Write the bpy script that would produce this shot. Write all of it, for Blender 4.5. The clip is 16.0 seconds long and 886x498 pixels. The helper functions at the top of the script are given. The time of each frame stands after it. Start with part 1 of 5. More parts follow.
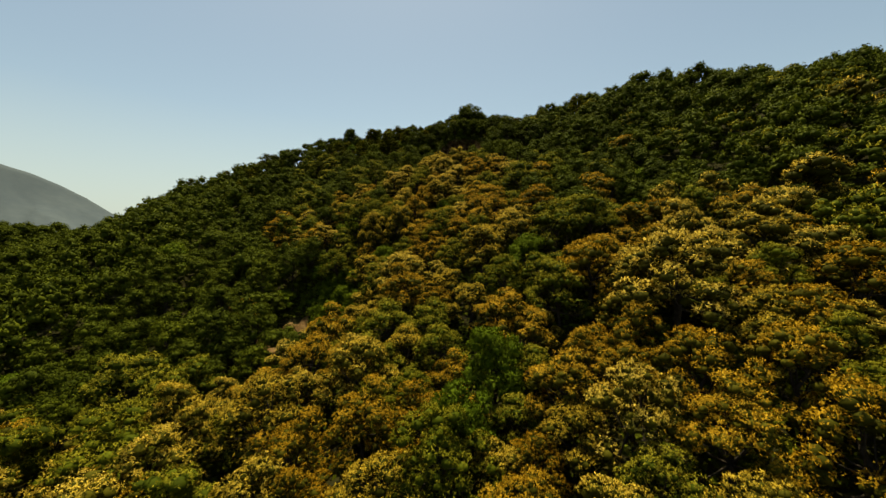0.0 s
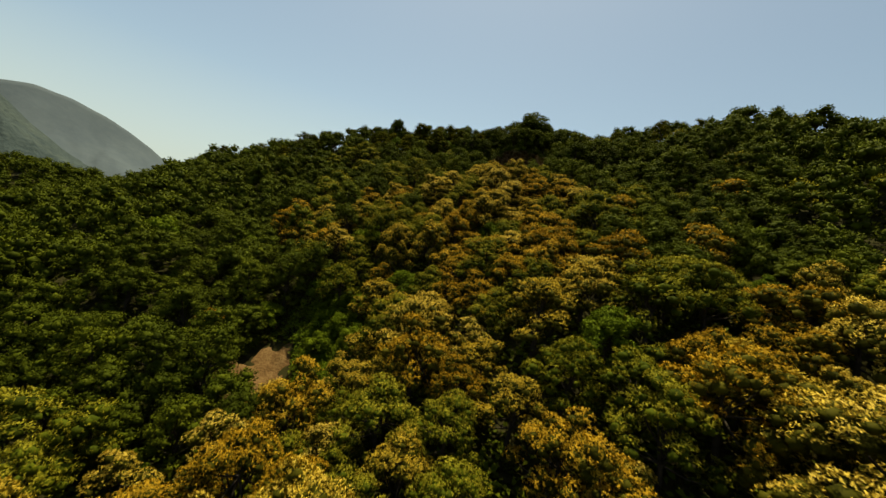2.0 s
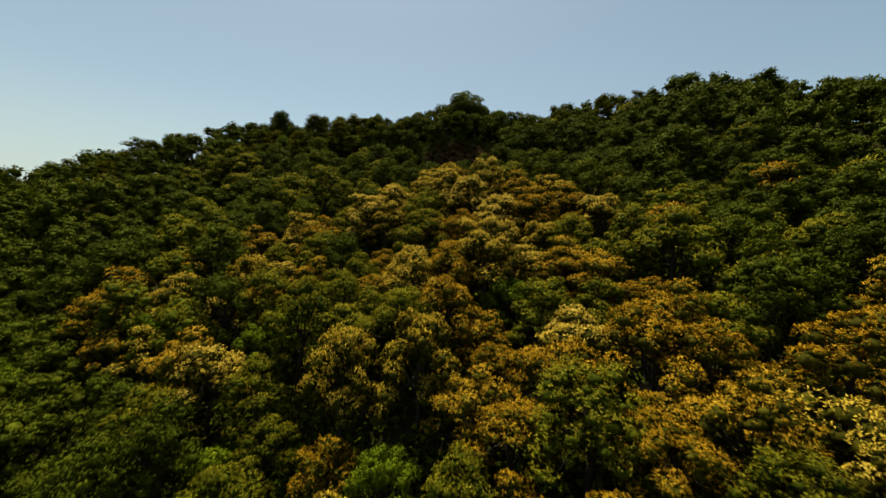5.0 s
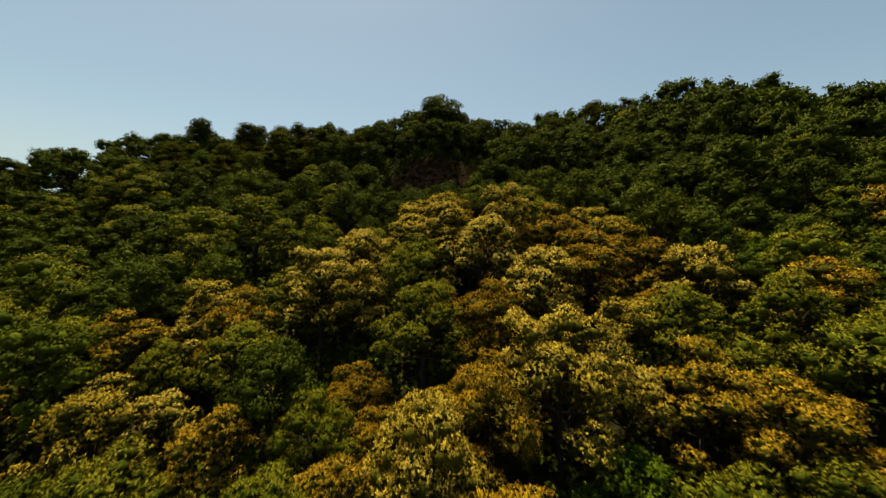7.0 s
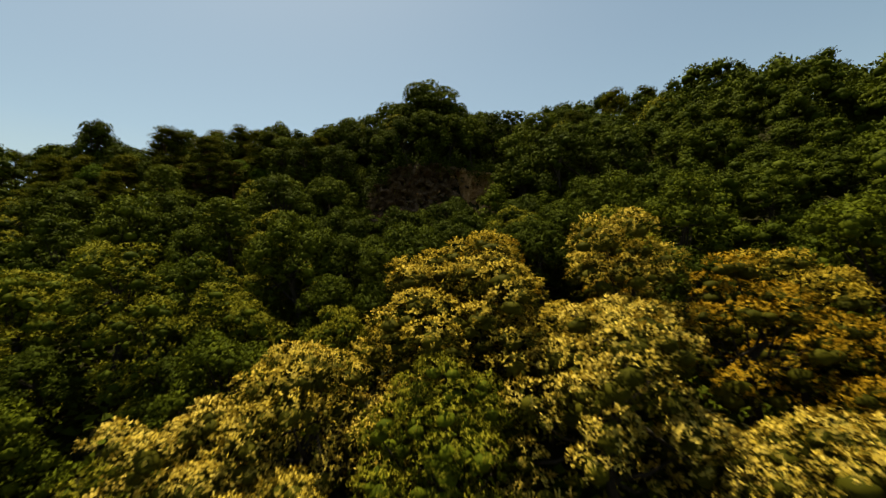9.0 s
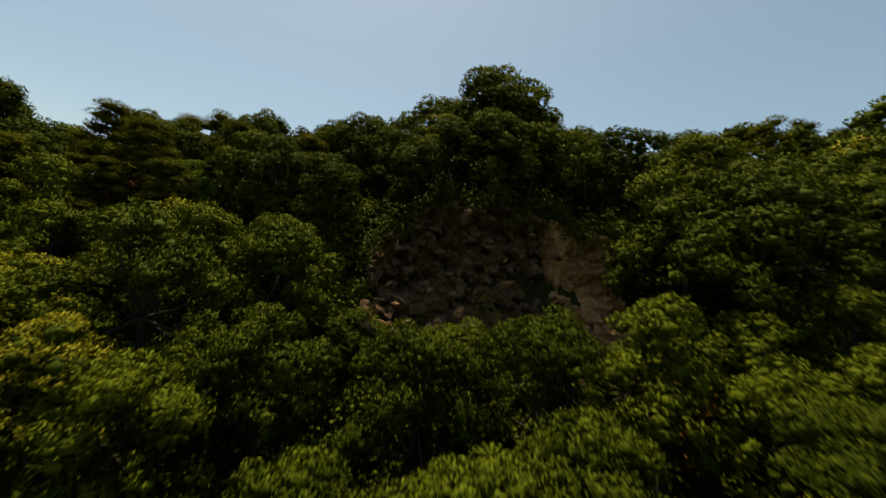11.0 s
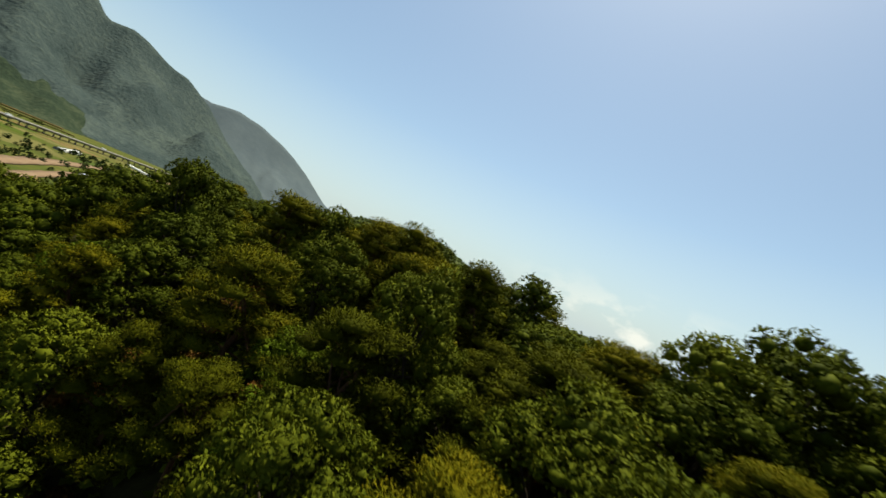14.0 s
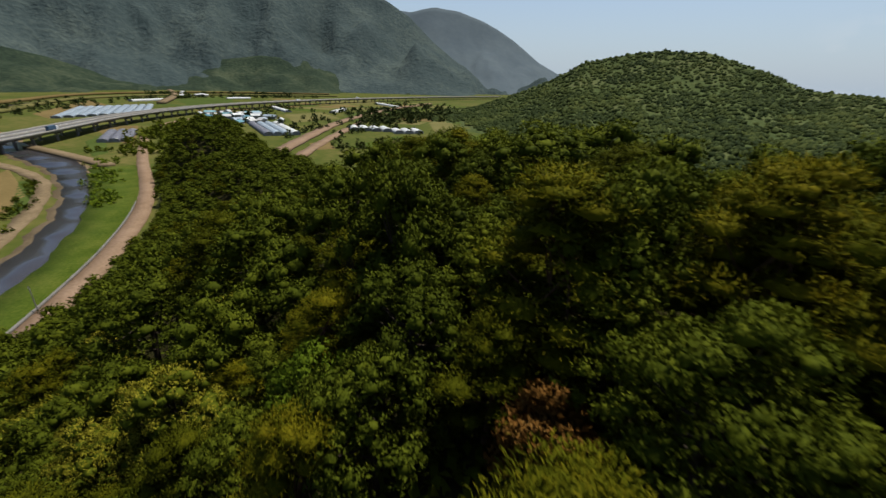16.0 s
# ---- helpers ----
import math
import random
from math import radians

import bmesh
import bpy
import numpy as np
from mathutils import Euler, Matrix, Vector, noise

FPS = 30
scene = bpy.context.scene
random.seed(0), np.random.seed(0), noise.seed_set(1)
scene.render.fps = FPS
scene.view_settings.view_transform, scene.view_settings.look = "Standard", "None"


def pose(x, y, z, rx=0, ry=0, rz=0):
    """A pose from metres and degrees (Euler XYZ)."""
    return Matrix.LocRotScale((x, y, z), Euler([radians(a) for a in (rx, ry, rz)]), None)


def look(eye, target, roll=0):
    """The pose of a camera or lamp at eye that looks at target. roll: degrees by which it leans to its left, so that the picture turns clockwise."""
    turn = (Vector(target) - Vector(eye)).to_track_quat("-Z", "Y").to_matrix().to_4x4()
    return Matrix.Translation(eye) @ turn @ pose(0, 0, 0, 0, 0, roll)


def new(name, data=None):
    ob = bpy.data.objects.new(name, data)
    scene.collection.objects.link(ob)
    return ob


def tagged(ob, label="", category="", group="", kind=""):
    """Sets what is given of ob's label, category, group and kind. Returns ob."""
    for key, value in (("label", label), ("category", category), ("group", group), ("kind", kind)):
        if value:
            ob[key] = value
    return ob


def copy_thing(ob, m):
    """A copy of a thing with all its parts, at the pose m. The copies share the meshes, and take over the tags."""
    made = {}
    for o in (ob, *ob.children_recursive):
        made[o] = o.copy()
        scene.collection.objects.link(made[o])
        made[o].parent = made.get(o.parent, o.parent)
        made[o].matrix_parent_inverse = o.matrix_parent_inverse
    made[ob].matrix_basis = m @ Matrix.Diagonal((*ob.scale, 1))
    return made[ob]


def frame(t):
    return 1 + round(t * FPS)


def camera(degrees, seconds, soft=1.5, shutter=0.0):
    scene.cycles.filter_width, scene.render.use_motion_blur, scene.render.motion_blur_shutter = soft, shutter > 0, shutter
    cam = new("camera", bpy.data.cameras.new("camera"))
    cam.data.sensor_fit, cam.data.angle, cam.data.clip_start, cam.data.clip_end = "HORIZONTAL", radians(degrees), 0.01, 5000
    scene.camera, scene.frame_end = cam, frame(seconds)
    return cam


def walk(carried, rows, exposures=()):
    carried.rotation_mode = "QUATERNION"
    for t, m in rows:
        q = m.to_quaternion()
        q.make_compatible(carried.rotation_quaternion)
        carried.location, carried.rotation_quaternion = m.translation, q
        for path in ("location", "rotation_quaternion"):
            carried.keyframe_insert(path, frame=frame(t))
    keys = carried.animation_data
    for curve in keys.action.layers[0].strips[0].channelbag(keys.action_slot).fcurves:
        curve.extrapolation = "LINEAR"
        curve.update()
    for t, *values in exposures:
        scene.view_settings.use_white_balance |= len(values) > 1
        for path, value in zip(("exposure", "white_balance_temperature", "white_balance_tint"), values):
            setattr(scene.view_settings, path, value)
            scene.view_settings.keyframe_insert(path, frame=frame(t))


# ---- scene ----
cam = camera(95.3, 16.0, soft=1.4, shutter=0.25)

PATH = [
    (0, (0.295, 0.666, -0.301), (0.316, 2.666, -0.31), -0.2),
    (0.5, (0.597, 3.639, 0.423), (0.588, 5.638, 0.389), 1.9),
    (1, (0.594, 6.97, 1.251), (0.521, 8.969, 1.218), 6.2),
    (1.5, (0.1, 10.582, 2.165), (-0.024, 12.578, 2.151), 9.5),
    (2, (-0.857, 14.428, 2.996), (-0.992, 16.423, 2.995), 10.2),
    (2.5, (-2.111, 18.452, 3.868), (-2.236, 20.448, 3.855), 10.1),
    (3, (-3.619, 22.555, 4.903), (-3.713, 24.553, 4.871), 10.8),
    (3.5, (-5.15, 26.744, 5.97), (-5.158, 28.743, 5.931), 10.5),
    (6, (-9.109, 46.503, 11.943), (-8.58, 48.432, 11.978), -0.1),
    (6.5, (-9.004, 50.675, 13.081), (-8.444, 52.594, 13.139), 0.8),
    (7, (-8.727, 54.744, 14.212), (-8.146, 56.657, 14.267), 0.1),
    (7.5, (-8.281, 58.596, 15.309), (-7.654, 60.495, 15.373), -2.4),
    (8, (-7.692, 62.42, 16.403), (-7.027, 64.304, 16.496), -3.4),
    (10.5, (-2.487, 84.461, 21.984), (-1.818, 86.343, 22.082), 0.5),
    (11, (-1.231, 88.768, 24.104), (-0.714, 90.692, 24.284), 5.3),
    (11.5, (-0.367, 92.809, 26.306), (-0.003, 94.759, 26.566), 7.9),
    (12, (-0.143, 96.381, 28.331), (0.106, 98.33, 28.702), 8.8),
    (12.5, (-0.074, 99.876, 30.202), (0.009, 101.813, 30.691), 10.6),
    (13, (-0.478, 102.867, 32.096), (-0.612, 104.802, 32.587), 15.0),
    (13.5, (-1.34, 106.005, 34.651), (-1.774, 107.937, 34.934), 20.4),
    (14, (-2.876, 108.81, 36.23), (-3.588, 110.675, 36.351), 23.8),
    (14.5, (-4.892, 111.08, 37.476), (-5.791, 112.86, 37.328), 21.3),
    (15, (-7.501, 113.391, 38.392), (-8.555, 115.022, 37.912), 14.4),
    (15.5, (-10.422, 115.87, 39.047), (-11.638, 117.292, 38.34), 7.0),
    (16, (-13.721, 118.394, 39.453), (-15.133, 119.583, 38.684), 2.0),
]
walk(cam, [(t, look(eye, target, roll)) for t, eye, target, roll in PATH], exposures=[(0.0, 0.74, 8300, -2), (3.5, 0.70, 8100, -3), (8.0, 0.72, 8000, -4), (11.0, 0.76, 8000, -3), (13.0, 0.92, 6900, -5), (14.5, 0.76, 7000, 2), (16.0, 0.44, 6200, 9)])

# ---------- light ----------
SUN_BEARING, SUN_ELEV = 6.0, 71.0     # degrees left of +y, degrees up
world = bpy.data.worlds.new("sky")
scene.world = world
world.use_nodes = True
wn, wl = world.node_tree.nodes, world.node_tree.links
sky = wn.new("ShaderNodeTexSky")
sky.sky_type = "NISHITA"
sky.sun_disc = False
sky.sun_elevation, sky.sun_rotation = radians(SUN_ELEV), radians(-SUN_BEARING)
sky.altitude, sky.air_density, sky.dust_density, sky.ozone_density = 60, 1.0, 1.2, 0.6
# low cumulus banks near the horizon
tc = wn.new("ShaderNodeTexCoord")
mp = wn.new("ShaderNodeMapping")
mp.inputs["Scale"].default_value = (9.0, 9.0, 15.0)
mp.inputs["Location"].default_value = (0.7, 0.2, 0.1)
cn = wn.new("ShaderNodeTexNoise")
cn.inputs["Scale"].default_value, cn.inputs["Detail"].default_value = 1.0, 7.0
sep = wn.new("ShaderNodeSeparateXYZ")
band = wn.new("ShaderNodeMapRange")
band.inputs[1].default_value, band.inputs[2].default_value = 0.15, 0.05
ramp = wn.new("ShaderNodeValToRGB")
ramp.color_ramp.elements[0].position, ramp.color_ramp.elements[1].position = 0.51, 0.61
east = wn.new("ShaderNodeMapRange")
east.inputs[1].default_value, east.inputs[2].default_value = -0.22, 0.08
m1 = wn.new("ShaderNodeMath"); m1.operation = "MULTIPLY"
m2 = wn.new("ShaderNodeMath"); m2.operation = "MULTIPLY"
m3 = wn.new("ShaderNodeMath"); m3.operation = "MULTIPLY"; m3.inputs[1].default_value = 0.75
cmix = wn.new("ShaderNodeMix"); cmix.data_type = "RGBA"
cmix.inputs["B"].default_value = (6.6, 6.4, 6.3, 1)
wl.new(tc.outputs["Generated"], mp.inputs["Vector"])
wl.new(mp.outputs["Vector"], cn.inputs["Vector"])
wl.new(tc.outputs["Generated"], sep.inputs[0])
wl.new(sep.outputs["Z"], band.inputs[0])
wl.new(sep.outputs["X"], east.inputs[0])
wl.new(cn.outputs["Fac"], ramp.inputs[0])
wl.new(ramp.outputs["Color"], m1.inputs[0])
wl.new(band.outputs[0], m1.inputs[1])
wl.new(m1.outputs[0], m2.inputs[0])
wl.new(east.outputs[0], m2.inputs[1])
wl.new(m2.outputs[0], m3.inputs[0])
wl.new(m3.outputs[0], cmix.inputs["Factor"])
hz = wn.new("ShaderNodeMapRange")
hz.inputs[1].default_value, hz.inputs[2].default_value, hz.inputs[3].default_value, hz.inputs[4].default_value = 0.30, 0.0, 0.0, 0.92
hmix = wn.new("ShaderNodeMix"); hmix.data_type = "RGBA"
hmix.inputs["B"].default_value = (3.7, 4.3, 4.95, 1)
wl.new(sep.outputs["Z"], hz.inputs[0])
wl.new(hz.outputs[0], hmix.inputs["Factor"])
wl.new(sky.outputs["Color"], hmix.inputs["A"])
wl.new(hmix.outputs["Result"], cmix.inputs["A"])
bg = wn["Background"]
bg.inputs["Strength"].default_value = SKY_STRENGTH = 0.088
wl.new(cmix.outputs["Result"], bg.inputs["Color"])

sun = new("sun", bpy.data.lights.new("sun", "SUN"))
sun.data.energy, sun.data.angle, sun.data.color = 5.0, radians(0.6), (1.0, 0.93, 0.8)
sb, se = radians(SUN_BEARING), radians(SUN_ELEV)
sun.matrix_world = look((0, 0, 200), (200 * math.sin(sb) * math.cos(se), -200 * math.cos(sb) * math.cos(se), 200 - 200 * math.sin(se)))


# ---------- materials ----------
def nodes_of(name):
    m = bpy.data.materials.new(name)
    m.use_nodes = True
    return m, m.node_tree.nodes, m.node_tree.links, m.node_tree.nodes["Principled BSDF"]


def ramp_node(n, stops):
    r = n.new("ShaderNodeValToRGB")
    el = r.color_ramp.elements
    while len(el) < len(stops):
        el.new(0.5)
    for e, (p, c) in zip(el, stops):
        e.position, e.color = p, (*c, 1)
    return r


def surface(name, a, b, scale=1.0, rough=0.85, bump=0.0, fine=8.0, metal=0.0, c=None):
    """Two or three colours mixed by noise of two scales, with relief."""
    m, n, l, p = nodes_of(name)
    t = n.new("ShaderNodeTexCoord")
    n1, n2 = n.new("ShaderNodeTexNoise"), n.new("ShaderNodeTexNoise")
    n1.inputs["Scale"].default_value, n1.inputs["Detail"].default_value = scale, 6.0
    n2.inputs["Scale"].default_value, n2.inputs["Detail"].default_value = scale * fine, 4.0
    mix = n.new("ShaderNodeMix")
    mix.inputs["Factor"].default_value = 0.45
    stops = [(0.32, a), (0.68, b)] if c is None else [(0.3, a), (0.5, b), (0.7, c)]
    r = ramp_node(n, stops)
    l.new(t.outputs["Object"], n1.inputs["Vector"])
    l.new(t.outputs["Object"], n2.inputs["Vector"])
    l.new(n1.outputs["Fac"], mix.inputs["A"])
    l.new(n2.outputs["Fac"], mix.inputs["B"])
    l.new(mix.outputs["Result"], r.inputs["Fac"])
    l.new(r.outputs["Color"], p.inputs["Base Color"])
    p.inputs["Roughness"].default_value, p.inputs["Metallic"].default_value = rough, metal
    if rough >= 0.9:
        p.inputs["Specular IOR Level"].default_value = 0.04
    if bump:
        bn = n.new("ShaderNodeBump")
        bn.inputs["Strength"].default_value, bn.inputs["Distance"].default_value = 0.8, bump
        l.new(mix.outputs["Result"], bn.inputs["Height"])
        l.new(bn.outputs["Normal"], p.inputs["Normal"])
    return m


def foliage(name, stops, through_light=0.35, rough=0.65, spread=0.5, patch=0.45, share=0.4):
    """Leaves: colour by the tree's own random tone and each leaf's own, part of the light passing through."""
    m, n, l, p = nodes_of(name)
    oi, geo = n.new("ShaderNodeObjectInfo"), n.new("ShaderNodeNewGeometry")
    t = n.new("ShaderNodeTexCoord")
    nz = n.new("ShaderNodeTexNoise")
    nz.inputs["Scale"].default_value, nz.inputs["Detail"].default_value = patch, 3.0
    a = n.new("ShaderNodeMix"); a.inputs["Factor"].default_value = spread
    b = n.new("ShaderNodeMix"); b.inputs["Factor"].default_value = share
    r = ramp_node(n, stops)
    l.new(oi.outputs["Random"], a.inputs["A"])
    l.new(geo.outputs["Random Per Island"], a.inputs["B"])
    l.new(t.outputs["Object"], nz.inputs["Vector"])
    l.new(a.outputs["Result"], b.inputs["A"])
    l.new(nz.outputs["Fac"], b.inputs["B"])
    l.new(b.outputs["Result"], r.inputs["Fac"])
    l.new(r.outputs["Color"], p.inputs["Base Color"])
    p.inputs["Roughness"].default_value = rough
    p.inputs["Specular IOR Level"].default_value = 0.03
    tr = n.new("ShaderNodeBsdfTranslucent")
    ms = n.new("ShaderNodeMixShader")
    ms.inputs[0].default_value = through_light
    l.new(r.outputs["Color"], tr.inputs["Color"])
    l.new(p.outputs[0], ms.inputs[1])
    l.new(tr.outputs[0], ms.inputs[2])
    l.new(ms.outputs[0], n["Material Output"].inputs["Surface"])
    return m


M_CREAM = foliage("blossom_cream", [(0.2, (0.2576, 0.1702, 0.0138)), (0.5, (0.3956, 0.2714, 0.0331)), (0.8, (0.5336, 0.3864, 0.081))], 0.1, 0.75)
M_OCHRE = foliage("blossom_ochre", [(0.2, (0.1748, 0.0874, 0.0055)), (0.5, (0.2944, 0.1656, 0.012)), (0.8, (0.4324, 0.2622, 0.0276))], 0.1, 0.75)
M_OLIVE = foliage("blossom_olive", [(0.2, (0.0924, 0.088, 0.0062)), (0.5, (0.154, 0.139, 0.0106)), (0.8, (0.2464, 0.2068, 0.022))], 0.1, 0.75)
M_CHEST = foliage("chestnut_leaf", [(0.2, (0.0234, 0.0234, 0.0018)), (0.5, (0.045, 0.0414, 0.0036)), (0.8, (0.081, 0.0702, 0.0063))], 0.1, 0.75)
M_OAK = foliage("oak_leaf", [(0.2, (0.02, 0.0262, 0.0016)), (0.5, (0.0416, 0.0525, 0.0033)), (0.8, (0.091, 0.1017, 0.0066))], 0.12, 0.75)
M_BRIGHT = foliage("fresh_leaf", [(0.2, (0.0382, 0.0595, 0.0034)), (0.5, (0.0663, 0.0952, 0.0051)), (0.8, (0.119, 0.1462, 0.0093))], 0.16, 0.75)
M_PINE = foliage("pine_needle", [(0.2, (0.0241, 0.027, 0.0009)), (0.5, (0.0502, 0.0542, 0.0018)), (0.8, (0.1123, 0.0923, 0.0031))], 0.12, 0.8)
M_RUST = foliage("dry_leaf", [(0.2, (0.07, 0.03, 0.006)), (0.5, (0.12, 0.055, 0.011)), (0.8, (0.16, 0.09, 0.024))], 0.12, 0.75)
M_FAR = foliage("far_wood_leaf", [(0.32, (0.0144, 0.0216, 0.0065)), (0.46, (0.0274, 0.0367, 0.0094)), (0.58, (0.0461, 0.0554, 0.0137)), (0.72, (0.09, 0.0835, 0.0259))], 0.03, 0.85, 0.45, 0.014, 0.6)
M_BARK = surface("bark", (0.016, 0.012, 0.008), (0.05, 0.04, 0.028), 3.0, 0.95, 0.03)
M_PINEBARK = surface("pine_bark", (0.035, 0.018, 0.010), (0.10, 0.055, 0.03), 3.0, 0.95, 0.03)
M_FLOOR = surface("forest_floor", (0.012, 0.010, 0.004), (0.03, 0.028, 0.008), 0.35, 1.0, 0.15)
M_GRASS = surface("valley_grass", (0.028, 0.044, 0.006), (0.055, 0.062, 0.012), 0.012, 0.95, 0.2, 14.0, c=(0.10, 0.085, 0.026))
M_LUSH = surface("lush_grass", (0.022, 0.038, 0.004), (0.042, 0.060, 0.007), 0.09, 0.95, 0.3, 12.0, c=(0.075, 0.082, 0.014))
M_SOIL = surface("bare_soil", (0.055, 0.028, 0.010), (0.112, 0.064, 0.025), 0.8, 1.0, 0.3, 6.0, c=(0.16, 0.10, 0.042))
M_SAND = surface("river_sand", (0.09, 0.066, 0.035), (0.17, 0.125, 0.075), 0.08, 0.95, 0.2, 8.0)
M_ROCK = surface("cliff_rock", (0.028, 0.017, 0.009), (0.08, 0.048, 0.027), 1.3, 0.95, 0.2, 5.0, c=(0.20, 0.125, 0.07))
M_PALEROCK = surface("pale_rock", (0.07, 0.047, 0.027), (0.18, 0.128, 0.075), 1.6, 0.95, 0.15, 5.0, c=(0.36, 0.28, 0.19))
M_WARMROCK = surface("ochre_rock", (0.12, 0.058, 0.024), (0.27, 0.145, 0.063), 0.9, 0.95, 0.15, 5.0, c=(0.40, 0.25, 0.125))
M_CONC = surface("concrete", (0.15, 0.14, 0.12), (0.25, 0.235, 0.21), 0.15, 0.9, 0.0, 9.0)
M_PIER = surface("pier_concrete", (0.10, 0.095, 0.085), (0.19, 0.175, 0.16), 0.3, 0.9, 0.0)
M_ASPH = surface("pale_asphalt", (0.11, 0.105, 0.10), (0.17, 0.165, 0.16), 0.2, 0.9)
M_TRACK = surface("earth_road", (0.13, 0.085, 0.052), (0.21, 0.145, 0.098), 0.1, 0.95, 0.05, 9.0)
M_FIELD = [surface("field_yellow", (0.075, 0.072, 0.022), (0.12, 0.105, 0.038), 0.03, 0.95, 0.1, 20.0),
           surface("field_green", (0.030, 0.046, 0.008), (0.052, 0.070, 0.014), 0.03, 0.95, 0.1, 20.0),
           surface("field_dry", (0.085, 0.062, 0.022), (0.14, 0.10, 0.04), 0.03, 0.95, 0.1, 20.0)]
M_WHITE = surface("white_sheet", (0.26, 0.27, 0.27), (0.46, 0.46, 0.45), 0.2, 0.6)
M_BLUE = surface("blue_grey_sheet", (0.13, 0.165, 0.20), (0.27, 0.31, 0.345), 0.2, 0.4)
M_DARKNET = surface("dark_shade_net", (0.045, 0.045, 0.055), (0.11, 0.11, 0.13), 0.2, 0.6)
M_ROOF = surface("teal_roof", (0.05, 0.14, 0.17), (0.10, 0.22, 0.25), 0.3, 0.5)
M_ROOFG = surface("grey_roof", (0.22, 0.22, 0.22), (0.4, 0.39, 0.38), 0.3, 0.7)
M_STEEL = surface("galvanised_steel", (0.3, 0.3, 0.3), (0.5, 0.5, 0.5), 2.0, 0.4, metal=0.8)
M_PAINT = surface("vehicle_paint", (0.6, 0.6, 0.6), (0.75, 0.75, 0.75), 0.5, 0.35)
M_TARP = surface("dark_blue_tarpaulin", (0.02, 0.05, 0.09), (0.04, 0.08, 0.13), 0.5, 0.6)
M_RUBBER = surface("tyre_rubber", (0.015, 0.015, 0.015), (0.03, 0.03, 0.03), 2.0, 0.8)
M_WATER, _n, _l, _p = nodes_of("river_water")
_p.inputs["Base Color"].default_value, _p.inputs["Roughness"].default_value = (0.030, 0.028, 0.03, 1), 0.22
_w = _n.new("ShaderNodeTexNoise"); _w.inputs["Scale"].default_value = 0.8
_b = _n.new("ShaderNodeBump"); _b.inputs["Strength"].default_value, _b.inputs["Distance"].default_value = 0.06, 0.05
_l.new(_w.outputs["Fac"], _b.inputs["Height"]); _l.new(_b.outputs["Normal"], _p.inputs["Normal"])
# distant backdrop slopes: woods and clearings; both mountains have haze painted into their blue-grey
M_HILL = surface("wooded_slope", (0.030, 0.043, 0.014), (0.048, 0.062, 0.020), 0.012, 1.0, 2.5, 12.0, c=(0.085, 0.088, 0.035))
M_MOUNT = surface("haze_tinted_mountain", (0.022, 0.033, 0.034), (0.036, 0.049, 0.048), 0.0045, 1.0, 30.0, 11.0, c=(0.06, 0.075, 0.066))
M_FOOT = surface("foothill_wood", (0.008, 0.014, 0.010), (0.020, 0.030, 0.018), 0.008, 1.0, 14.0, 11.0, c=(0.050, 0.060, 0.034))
M_MOUNT_FAR = surface("haze_tinted_mountain_far", (0.058, 0.074, 0.086), (0.074, 0.091, 0.099), 0.004, 1.0, 6.0, 7.0)


# ---------- building blocks ----------
rng = np.random.default_rng(7)


def mesh_ob(name, verts, faces, mats, parent=None, mat_ids=None, smooth=False, label="", normals=None):
    me = bpy.data.meshes.new(name)
    v = np.asarray(verts, dtype=np.float32)
    f = np.asarray(faces, dtype=np.int32)
    me.vertices.add(len(v))
    me.vertices.foreach_set("co", v.ravel())
    k = f.shape[1]
    me.loops.add(f.size)
    me.loops.foreach_set("vertex_index", f.ravel())
    me.polygons.add(len(f))
    me.polygons.foreach_set("loop_start", np.arange(0, f.size, k, dtype=np.int32))
    me.polygons.foreach_set("loop_total", np.full(len(f), k, dtype=np.int32))
    for m in mats if isinstance(mats, (list, tuple)) else [mats]:
        me.materials.append(m)
    if mat_ids is not None:
        me.polygons.foreach_set("material_index", np.asarray(mat_ids, dtype=np.int32))
    if smooth:
        me.polygons.foreach_set("use_smooth", np.ones(len(f), dtype=bool))
    if normals is not None:
        at = me.attributes.new("custom_normal", "FLOAT_VECTOR", "POINT")
        at.data.foreach_set("vector", np.ascontiguousarray(normals, dtype=np.float32).ravel())
    me.update()
    ob = new(name, me)
    if parent is not None:
        ob.parent = parent
    if label:
        ob["label"] = label
    return ob


def part(name, bm, material, parent, label=""):
    me = bpy.data.meshes.new(name)
    bm.to_mesh(me)
    bm.free()
    me.materials.append(material)
    ob = new(name, me)
    ob.parent = parent
    if label:
        ob["label"] = label
    return ob


def box_bm(x0, x1, y0, y1, z0, z1, bevel=0.0, bm=None):
    bm = bm or bmesh.new()
    made = bmesh.ops.create_cube(bm, size=1.0, matrix=Matrix.LocRotScale(((x0 + x1) / 2, (y0 + y1) / 2, (z0 + z1) / 2), None, (x1 - x0, y1 - y0, z1 - z0)))
    if bevel:
        es = list({e for v in made["verts"] for e in v.link_edges})
        bmesh.ops.bevel(bm, geom=es, offset=bevel, segments=2, affect="EDGES")
    return bm


def unit(v):
    return v / np.maximum(np.linalg.norm(v, axis=-1, keepdims=True), 1e-9)


